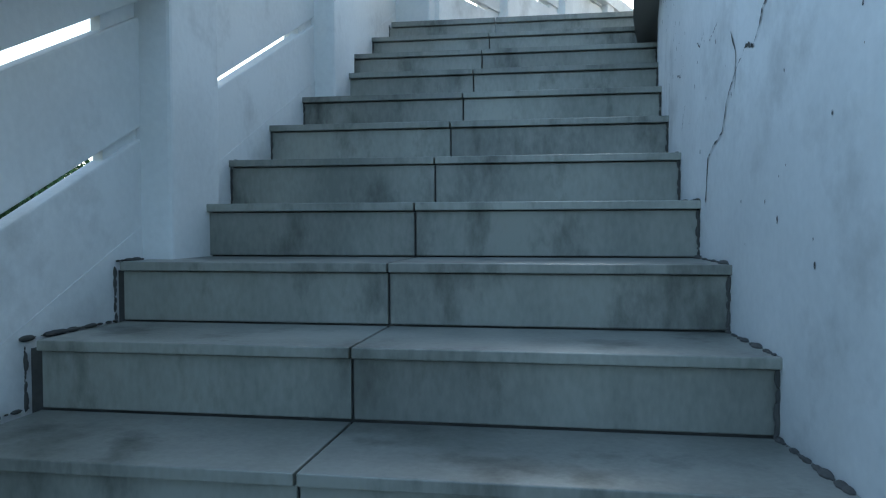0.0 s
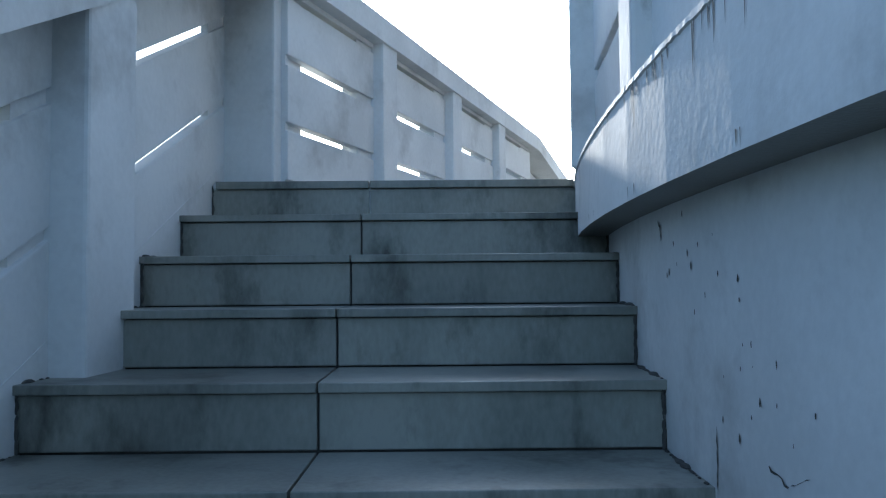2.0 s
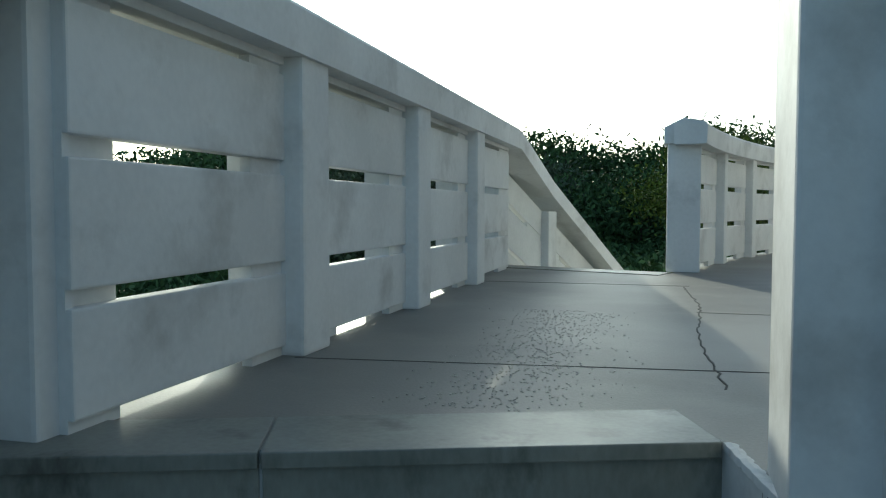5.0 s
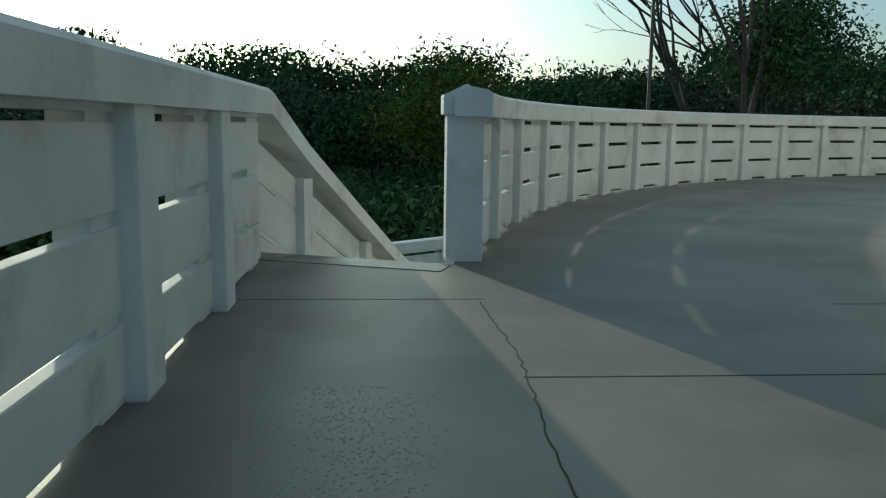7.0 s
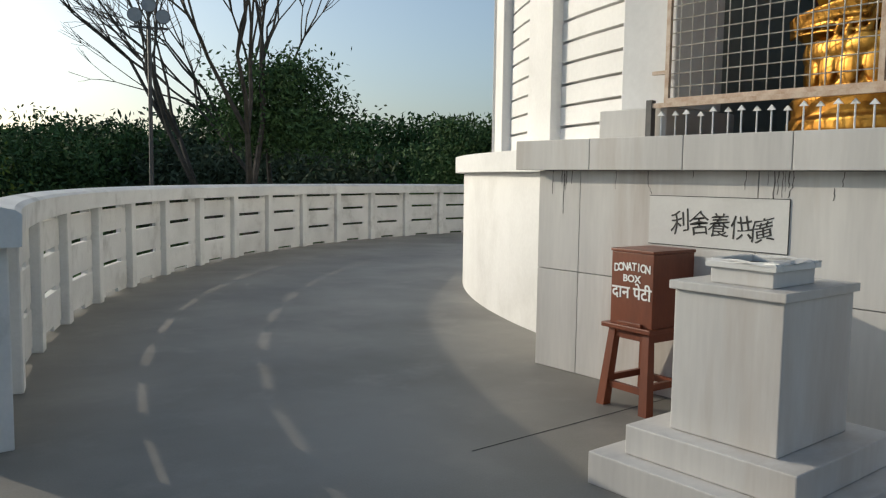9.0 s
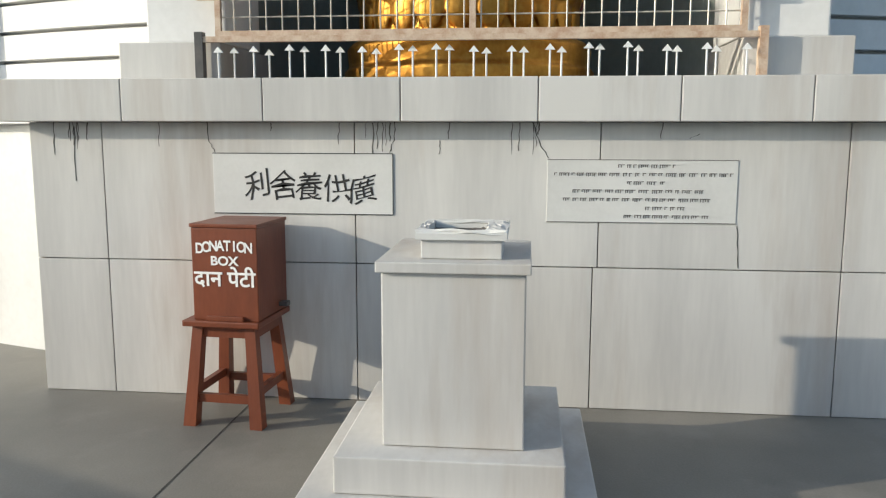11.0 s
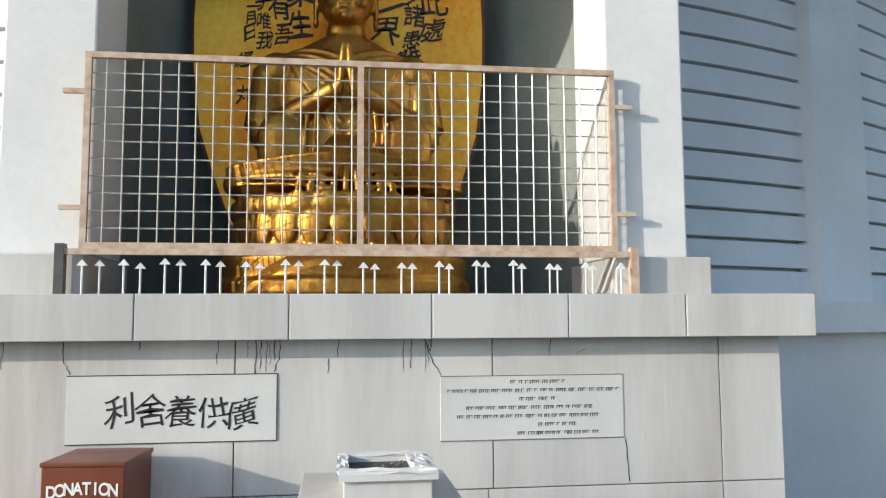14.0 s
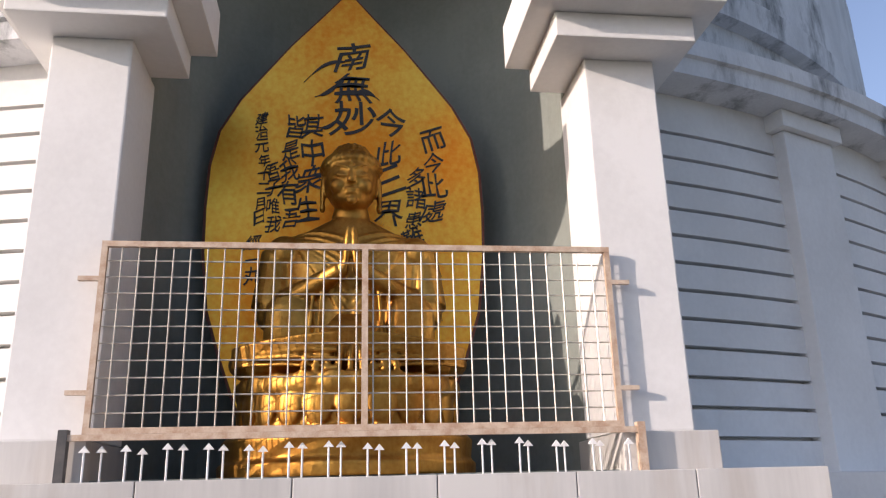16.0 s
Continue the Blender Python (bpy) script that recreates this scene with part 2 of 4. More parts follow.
def stair_matrix(mirror):
    m = Matrix(((ACROSS.x, UP.x, 0, TOP.x), (ACROSS.y, UP.y, 0, TOP.y), (0, 0, 1, 0), (0, 0, 0, 1)))
    if mirror:
        m = Matrix(((1, 0, 0, 0), (0, -1, 0, 2 * MIRROR_Y + (0.20 if mirror == 1 else 0.0)), (0, 0, 1, 0), (0, 0, 0, 1))) @ m
    return m


def at_stair(m, a, b, z):
    return m @ Vector((a, b, z))


def wall_a(m, b, radius):
    """How far across the flight the round wall of that radius stands at b."""
    a = 0.3
    for _ in range(40):
        p = at_stair(m, a, b, 0)
        a += (math.hypot(p.x - CX, p.y - CY) - radius) * 0.8
    return a


def moved(bm, m):
    bmesh.ops.transform(bm, matrix=m, verts=bm.verts[:])
    return bm


def build_stairs(name, mirror):
    m = stair_matrix(mirror)
    flight = tagged(empty(name), "flight of grey stone-tiled steps along the round wall", "stairs", kind="structure")
    for k in range(STEPS + 1):
        b0 = -k * RUN
        core = box(LEFT_A - 0.06, wall_a(m, b0 - 0.2, 11.80), b0 - RUN + 0.003, b0 + 0.02, -(k + 2) * RISE - 0.25, -(k + 1) * RISE - 0.026)
        part("step_core", moved(core, m), GROUT, flight)
    return flight, m


stairs_near, M_NEAR = build_stairs("stairs_up", False)
FAR_SHIFT = 0.20
stairs_far, M_FAR = build_stairs("stairs_down", 1)
M_FAR_RAIL = stair_matrix(2)

# ---- terrace slab with the landing ----
R_WALL = 11.885
near_right = at_stair(M_NEAR, wall_a(M_NEAR, 0.0, R_EDGE), 0.0, 0)
near_left = at_stair(M_NEAR, -0.95, 0.0, 0)
far_left = Vector((near_left.x, 2 * MIRROR_Y - near_left.y, 0))
far_right = at_stair(M_FAR, wall_a(M_FAR, 0.0, R_EDGE), 0.0, 0)
a_far = math.atan2(far_right.y - CY, far_right.x - CX)
a_near = math.atan2(near_right.y - CY, near_right.x - CX)
if a_near < 0:
    a_near += 2 * math.pi
if a_far < 0:
    a_far += 2 * math.pi
A0, A1 = a_near, a_far + 2 * math.pi     # round the terrace, away from the landing
bm = bmesh.new()
outline = [near_left, near_right]
N_ARC = 220
for i in range(1, N_ARC):
    # going the long way round from the near corner, below the drum, to the far corner
    t = a_near + (2 * math.pi - (a_near - a_far)) * i / N_ARC
    outline.append(Vector(arc_point(t, R_EDGE)))
outline += [far_right, far_left]
ring = [bm.verts.new((p.x, p.y, 0)) for p in outline]
low = [bm.verts.new((p.x, p.y, -0.26)) for p in outline]
bm.faces.new(ring)
bm.faces.new(low[::-1])
for i in range(len(ring)):
    j = (i + 1) % len(ring)
    bm.faces.new((ring[i], low[i], low[j], ring[j]))
terrace = mesh_object("floor", bm, FLOOR)
terrace.data.materials.append(PAINT)
for f in terrace.data.polygons:
    if abs(f.normal.z) < 0.5:
        f.material_index = 1
tagged(terrace, "worn grey-brown concrete terrace floor with a painted edge", "floor", kind="structure")

# the round wall under the terrace
bm = bmesh.new()
add_lathe(bm, [(R_WALL, -0.25), (R_WALL, GROUND_Z - 0.3), (R_WALL - 0.3, GROUND_Z - 0.3), (R_WALL - 0.3, -0.25)], CX, CY, 220)
tagged(mesh_object("wall_round", bm, PAINT, smooth=True), "cracked white-painted round retaining wall under the terrace", "wall", kind="structure")

# landing support below its outer side
bm = bmesh.new()
pts = [near_left, at_stair(M_NEAR, 0.6, 0, 0), at_stair(M_FAR, 0.6, 0, 0), far_left]
top = [bm.verts.new((p.x, p.y, -0.264)) for p in pts]
bot = [bm.verts.new((p.x, p.y, GROUND_Z - 0.3)) for p in pts]
for i in range(4):
    bm.faces.new((top[i], bot[i], bot[(i + 1) % 4], top[(i + 1) % 4]))
bm.faces.new(top)
tagged(mesh_object("wall_landing", bm, PAINT), "white-painted wall under the landing", "wall", kind="structure")

# ground
bm = bmesh.new()
bmesh.ops.create_circle(bm, cap_ends=True, segments=96, radius=2500, matrix=Matrix.Translation((0, 0, GROUND_Z)))
tagged(mesh_object("ground", bm, GRASS), "dry grass and earth under the trees", "ground", kind="structure")

# ---- railings ----
POST_H, RAIL_TOP = 0.90, 1.06
BAY = 1.07
RAIL_PROFILE = [(-0.17, 0.0), (0.05, 0.0), (0.055, 0.135), (0.03, 0.155), (-0.06, 0.175), (-0.15, 0.155), (-0.175, 0.135)]


def panel_mesh(length, shear=0.0, slots=((0.0, 0.042, 0.3, 0.7), (0.30, 0.342, 0.17, 0.83), (0.60, 0.642, 0.17, 0.83), (0.855, 0.89, 0.06, 0.94)), name="panel"):
    """Boards of cast concrete with short slots left open between them (bottom, top, start and end shares); x along, y outwards."""
    bm = bmesh.new()
    z = 0.0
    for z0, z1, f0, f1 in slots:
        if z0 > z:
            add_box(bm, 0, length, -0.027, 0.027, z, z0, 0.006, shear)
        for x0, x1 in ((0.0, f0 * length), (f1 * length, length)):
            add_box(bm, x0, x1, -0.012, 0.02, z0 - 0.006, z1 + 0.006, 0, shear)
        z = z1
    add_box(bm, 0, length, -0.027, 0.027, z, POST_H + 0.02, 0.004, shear)
    me = bpy.data.meshes.new(name)
    bmesh.ops.recalc_face_normals(bm, faces=bm.faces[:])
    bm.to_mesh(me)
    bm.free()
    me.materials.append(PAINT)
    return me


def post_mesh(w, d, z0, z1, shear=0.0):
    me = bpy.data.meshes.new("post")
    bm = box(-w / 2, w / 2, -d / 2, d / 2, z0, z1, 0.012)
    if shear:
        for v in bm.verts:
            if v.co.z > (z0 + z1) / 2:
                v.co.z += shear * v.co.x
    bmesh.ops.recalc_face_normals(bm, faces=bm.faces[:])
    bm.to_mesh(me)
    bm.free()
    me.materials.append(PAINT)
    return me


def along(p, d, z=0.0):
    """Pose at p whose x runs along d, y to its left."""
    d = Vector((d[0], d[1], 0)).normalized()
    return Matrix(((d.x, -d.y, 0, p[0]), (d.y, d.x, 0, p[1]), (0, 0, 1, z), (0, 0, 0, 1)))


# round railing
round_rail = tagged(empty("round_railing"), "cream-white concrete railing with slotted panels round the terrace", "railing", kind="structure")
R_PANEL = 11.90
gap = 0.16 / R_PANEL
gap_near = radians(2.15)        # room for the near end post
total = 2 * math.pi - (a_near - a_far) - gap - gap_near
N_BAY = round(total * R_PANEL / BAY)
step = total / N_BAY
PM = panel_mesh(step * R_PANEL - 0.10)
PO = post_mesh(0.13, 0.17, -0.002, POST_H + 0.02)
PO_PEELED = post_mesh(0.15, 0.17, -0.002, POST_H + 0.02)
PO_PEELED.materials.clear()
PO_PEELED.materials.append(PEELED)
for i in range(N_BAY):
    t = a_near + gap_near + step * i
    tm = t + step / 2
    d = (-math.sin(tm), math.cos(tm))
    p = arc_point(tm, R_PANEL)
    off = (step * R_PANEL - 0.10) / 2
    shared("panel", PM, round_rail, along((p[0] - d[0] * off, p[1] - d[1] * off), d))
    if i:
        p = arc_point(t, R_PANEL)
        shared("post", PO_PEELED if i == 1 else PO, round_rail, along(p, (-math.sin(t), math.cos(t))))
path = [arc_point(a_near + gap * 0.3 + (total + gap_near + gap * 0.4) * i / 240, R_PANEL, POST_H) for i in range(241)]
part("top_rail", add_sweep(bmesh.new(), path, [(s + 0.05, u) for s, u in RAIL_PROFILE]), PAINT, round_rail)


# rough mortar bead along the slab's edge above the stairs, with drips below it
rnd = random.Random(31)
bm = bmesh.new()
prev = None
for i in range(190):
    t = a_near + 0.002 + 0.24 * i / 190
    r, h = rnd.uniform(0.003, 0.005), rnd.uniform(0.002, 0.006)
    cur = [bm.verts.new(arc_point(t, R_EDGE - 0.03, -0.002)), bm.verts.new(arc_point(t, R_EDGE - 0.01, h)), bm.verts.new(arc_point(t, R_EDGE + r * 0.6, h * 0.6)), bm.verts.new(arc_point(t, R_EDGE + r, -0.006 - h)), bm.verts.new(arc_point(t, R_EDGE - 0.01, -0.012 - h))]
    if prev:
        for k in range(4):
            bm.faces.new((prev[k], prev[k + 1], cur[k + 1], cur[k]))
    prev = cur
part("mortar_bead", bm, PEELED, round_rail, "crumbling mortar bead under the railing")
for i in range(46):
    t = a_near + rnd.uniform(0.004, 0.2)
    w, h, top = rnd.uniform(0.001, 0.004) / R_EDGE, rnd.uniform(0.02, 0.11), rnd.choice((-0.012, -0.014, -0.016, -0.014, -0.228))
    h = min(h, 0.03) if top < -0.1 else h
    bm = bmesh.new()
    bm.faces.new([bm.verts.new(arc_point(t + a * w, R_EDGE + 0.0015, z)) for a, z in ((-1, top), (1, top), (0.7, top - h * 0.6), (0, top - h), (-0.6, top - h * 0.5))])
    part("drip_mark", bm, FADED, round_rail)


def end_post(name, p, yaw):
    post = tagged(empty(name, pose(p[0], p[1], 0, 0, 0, yaw)), "white square end post with a ridged cap, bluish in shade", "post", kind="structure", group="end posts of the round railing")
    part("shaft", box(-0.115, 0.115, -0.115, 0.115, -0.002, 0.91, 0.008), PAINT, post)
    bm = box(-0.14, 0.14, -0.14, 0.14, 0.91, 1.03, 0.006)
    a = [bm.verts.new(v) for v in ((-0.137, -0.137, 1.028), (0.137, -0.137, 1.028), (0.137, 0.137, 1.028), (-0.137, 0.137, 1.028))]
    r = [bm.verts.new((0, -0.137, 1.095)), bm.verts.new((0, 0.137, 1.095))]
    for f in ((a[0], a[1], r[0]), (a[1], a[2], r[1], r[0]), (a[2], a[3], r[1]), (a[3], a[0], r[0], r[1])):
        bm.faces.new(f)
    part("cap", bm, PAINT, post)
    return post


p = (1.19, 4.80)
end_post("end_post", p, 90 - 90)
p = (1.33, 0.10)
end_post("end_post", p, 0)

# outer parapet: flight, landing, flight
outer = tagged(empty("outer_parapet"), "tall white parapet of slotted concrete panels beside stairs and landing", "railing", kind="structure")
LAND_POST = post_mesh(0.20, 0.26, -0.002, POST_H + 0.02)
E_Y = 4.72
SP = E_Y / 4
LAND_P = panel_mesh(SP - 0.14, 0.0, ((0.0, 0.03, 0.15, 0.7), (0.252, 0.288, 0.02, 0.70), (0.548, 0.592, 0.02, 0.70), (0.85, 0.876, 0.02, 0.70)))
for i in range(4):
    shared("panel", LAND_P, outer, along((-0.088, 0.07 + SP * i), (0, 1)))
    if i:
        shared("post", LAND_POST, outer, along((-0.13, SP * i - 0.1), (0, 1)))
SLOPE = RISE / RUN
FL_BAY = 1.43
S_PANEL = panel_mesh(FL_BAY - 0.04, SLOPE, ((0.281, 0.316, 0.22, 0.77), (0.645, 0.69, 0.22, 0.77)))
TAPER = 0.045                       # the outer wall closes in a little towards the landing


def left_a(b):
    return LEFT_A + TAPER * (b + 1.8)


S_POST = post_mesh(0.30, 0.26, -0.36, POST_H + 0.02)
S_POST_FAR = post_mesh(0.17, 0.2, -0.36, POST_H + 0.02)
corner_post = post_mesh(0.24, 0.27, -0.36, POST_H + 0.02)
for mirror, m in ((False, M_NEAR), (True, M_FAR_RAIL)):
    for i in range(7):
        b = -FL_BAY * i + 0.33
        # panel foot follows the line of the nosings
        start = at_stair(m, left_a(b - FL_BAY) - 0.027, b - FL_BAY, 0)
        d = (m.to_3x3() @ Vector((TAPER, 1, 0)))
        pm = along(start, d, (b - FL_BAY) * SLOPE + 0.02)
        shared("panel", S_PANEL, outer, pm)
        q = at_stair(m, left_a(b - FL_BAY) - 0.03, b - FL_BAY - 0.05, 0)
        shared("post", S_POST_FAR if mirror else S_POST, outer, along(q, d, (b - FL_BAY) * SLOPE + 0.03))
        # solid skirt below the slotted part
        sk = bmesh.new()
        add_box(sk, 0, FL_BAY, -0.029, 0.029, -0.45, 0.02, 0, SLOPE)
        me = bpy.data.meshes.new("skirt")
        bmesh.ops.recalc_face_normals(sk, faces=sk.faces[:])
        sk.to_mesh(me)
        sk.free()
        me.materials.append(PAINT)
        shared("skirt", me, outer, pm)
for y in (0.13, E_Y - 0.02):
    shared("post", corner_post, outer, along((-0.23, y), (0, 1)))
path = []
for i in range(9, -1, -1):
    b = -FL_BAY * i * 0.75
    q = at_stair(M_NEAR, LEFT_A - 0.045, b, POST_H + 0.02 + b * SLOPE)
    path.append(q)
path[-1] = Vector((-0.17, -0.05, POST_H))
far = [Vector((v.x, 2 * MIRROR_Y - v.y, v.z + (0.15 * math.exp(-((k - 1.2) / 1.0) ** 2) if k else 0.0))) for k, v in enumerate(reversed(path))]   # the far rail bends over gently
path = path + [Vector((-0.17, E_Y * k / 6, POST_H)) for k in range(1, 6)] + far
part("top_rail", add_sweep(bmesh.new(), path, [(s + 0.13, u) for s, u in [(-0.34, 0), (0.055, 0), (0.06, 0.13), (0.03, 0.155), (-0.14, 0.18), (-0.31, 0.155), (-0.345, 0.13)]]), PAINT, outer)

# parapet at the foot of the far flight
low_rail = tagged(empty("lower_parapet"), "white slotted concrete parapet at the foot of the far stairs", "railing", kind="structure")
p0 = Vector((0.55, 11.06, 0))
d = Vector((0.97, -0.22, 0)).normalized()
LOW_P = panel_mesh(0.97, 0.15)
for i in range(3):
    q = p0 + d * 1.07 * i
    zb = -1.93 + 0.15 * 1.07 * i
    shared("panel", LOW_P, low_rail, along(q, d, zb))
    shared("post", S_POST_FAR, low_rail, along(q - d * 0.05, d, zb))
rail_path = [p0 + d * k + Vector((0, 0, -1.03 + 0.15 * k)) for k in (-0.15, 1.0, 2.0, 3.2)]
part("top_rail", add_sweep(bmesh.new(), rail_path, RAIL_PROFILE), PAINT, low_rail)
bm = bmesh.new()
add_sweep(bm, [p0 + d * k + Vector((0, 0, -1.93 + 0.15 * k)) for k in (-0.12, 3.2)], [(-0.1, GROUND_Z + 1.6), (0.1, GROUND_Z + 1.6), (0.1, -0.003), (-0.1, -0.003)])
part("footing", bm, PAINT, low_rail)

# ---- drum of the stupa ----
drum = tagged(empty("drum_wall"), "round white stupa drum with grooved bands and pilasters", "building", kind="structure")
R_DRUM = 8.27
PL_X, PL_Y0, PL_Y1 = 4.36, 0.62, 4.52
bm = bmesh.new()
# outline in plan stays open where the shrine stands
SH = math.pi
OPEN = 0.20
add_lathe(bm, [(R_DRUM, -0.01), (R_DRUM, 1.27), (R_DRUM + 0.10, 1.27), (R_DRUM + 0.10, 1.44), (7.85, 1.46)], CX, CY, 180, -math.pi + OPEN, math.pi - OPEN)
part("lower_wall", bm, PAINT2, drum)
bm = bmesh.new()
prof = []
z = 1.49
prof += [(7.86, 1.43)]
while z < 3.8:
    # each course ends in an open groove
    prof += [(7.86, z), (7.86, z + 0.150)]
    if z < 3.5:
        prof += [(7.78, z + 0.1515), (7.78, z + 0.1725)]
    z += 0.174
prof += [(7.86, 3.98)]
add_lathe(bm, prof, CX, CY, 180, -math.pi + 0.19, math.pi - 0.19)
part("grooved_wall", bm, PAINT2, drum, "white wall with horizontal grooves")
bm = bmesh.new()
add_lathe(bm, [(7.84, 3.84), (8.10, 3.86), (8.11, 3.97), (8.14, 3.98), (8.14, 4.10), (7.62, 4.16), (7.60, 4.32), (7.34, 4.34), (7.34, 4.50), (7.31, 4.505), (7.31, 4.525), (7.34, 4.53), (7.34, 4.72), (7.31, 4.725), (7.31, 4.745), (7.34, 4.75), (7.34, 4.98), (7.46, 5.0), (7.47, 5.25), (7.44, 5.27), (7.44, 6.6), (7.1, 6.7)], CX, CY, 180, -math.pi + 0.19, math.pi - 0.19)
part("cornice", bm, MOULDY, drum, "cornice with dark mould stains")
bm = bmesh.new()
add_lathe(bm, [(7.15 * math.cos(t), 6.6 + 6.0 * math.sin(t)) for t in [i * math.pi / 2 / 20 for i in range(20)]] + [(0.001, 12.6)], CX, CY, 96)
part("dome", bm, PAINT2, drum, smooth=True)
pil = bmesh.new()
add_box(pil, -0.06, 0.10, -0.27, 0.27, 1.45, 3.72, 0.01)
add_box(pil, -0.06, 0.15, -0.33, 0.33, 3.722, 3.85, 0.01)
pil_me = bpy.data.meshes.new("pilaster")
pil.to_mesh(pil_me)
pil.free()
pil_me.materials.append(PAINT2)
for side in (-1, 1):
    for k in range(1, 16):
        t = radians(155.9 + 11.07 - 11.07 * k) * side
        shared("pilaster", pil_me, drum, Matrix.Translation((CX, CY, 0)) @ Matrix.Rotation(t, 4, 'Z') @ Matrix.Translation((7.85, 0, 0)))

# ---- shrine ----
shrine = tagged(empty("shrine_structure"), "marble-clad shrine front with columns and a niche", "shrine", kind="structure")
YC = 2.485
bm = box(PL_X + 0.03, 6.6, PL_Y0 + 0.02, PL_Y1 - 0.02, -0.01, 1.27)
part("plinth_core", bm, GROUT, shrine)


def slab(y0, y1, z0, z1, x0=PL_X, x1=PL_X + 0.05, gap=0.0025):
    return part("slab", box(x0, x1, y0 + gap, y1 - gap, z0 + gap, z1 - gap, 0.002), MARBLE, shrine)


for edges, z0, z1 in (((0.62, 0.91, 1.93, 3.00, 4.17, 4.52), 0.64, 1.27), ((0.62, 0.91, 1.95, 3.00, 4.17, 4.52), 0.0, 0.64)):
    for a, b in zip(edges, edges[1:]):
        slab(a, b, z0, z1)
for y in (PL_Y0, PL_Y1 - 0.03):
    for z0, z1 in ((0.0, 0.64), (0.64, 1.27)):
        part("slab", box(PL_X + 0.052, 5.4, y, y + 0.03, z0 + 0.002, z1 - 0.002), MARBLE, shrine)
for a, b in zip((0.50, 1.10, 1.62, 2.20, 2.78, 3.38, 4.02, 4.64), (1.10, 1.62, 2.20, 2.78, 3.38, 4.02, 4.64)):
    part("ledge_slab", box(PL_X - 0.10, 5.3, a + 0.002, b - 0.002, 1.27, 1.455, 0.004), MARBLE, shrine)
# columns on low blocks, with stepped capitals
for y0, y1, side in ((0.965, 1.345, -1), (3.63, 4.01, 1)):
    base0, base1 = (0.88, 1.335) if side < 0 else (3.635, 4.12)
    part("column_base", box(4.46, 5.2, base0, base1, 1.457, 1.63, 0.006), MARBLE, shrine)
    part("column", box(4.52, 5.0, y0, y1, 1.632, 3.56, 0.01), PAINT2, shrine)
    part("capital", box(4.31, 4.90, y0 - 0.15, y1 + 0.20, 3.56, 3.70, 0.008) if side < 0 else box(4.31, 4.90, y0 - 0.20, y1 + 0.15, 3.56, 3.70, 0.008), PAINT2, shrine)
    part("capital", box(4.16, 4.90, y0 - 0.27, y1 + 0.34, 3.702, 3.98, 0.008) if side < 0 else box(4.16, 4.90, y0 - 0.34, y1 + 0.27, 3.702, 3.98, 0.008), PAINT2, shrine)
# gable above the niche
bm = box(4.36, 6.0, 0.5, 4.62, 5.3, 6.2, 0.02)
part("lintel", bm, PAINT2, shrine)
bm = box(4.45, 5.0, 0.75, 1.33, 3.982, 5.3)
part("impost", bm, PAINT2, shrine)
bm = box(4.45, 5.0, 3.64, 4.25, 3.982, 5.3)
part("impost", bm, PAINT2, shrine)
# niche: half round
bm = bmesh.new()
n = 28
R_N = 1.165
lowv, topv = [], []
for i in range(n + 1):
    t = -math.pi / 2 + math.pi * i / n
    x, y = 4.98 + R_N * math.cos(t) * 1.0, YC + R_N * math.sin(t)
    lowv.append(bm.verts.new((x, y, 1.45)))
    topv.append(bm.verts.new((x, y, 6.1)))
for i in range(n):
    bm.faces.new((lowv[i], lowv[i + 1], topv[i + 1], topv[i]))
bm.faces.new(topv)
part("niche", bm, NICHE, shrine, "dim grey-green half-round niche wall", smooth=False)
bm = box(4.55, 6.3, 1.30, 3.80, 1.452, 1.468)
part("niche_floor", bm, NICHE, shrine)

# wall closing the drum behind the shrine's columns
for y0, y1 in ((0.93, 1.31), (3.66, 4.06)):
    part("return_wall", box(5.0, 5.5, y0, y1, 1.457, 5.3), PAINT2, shrine)

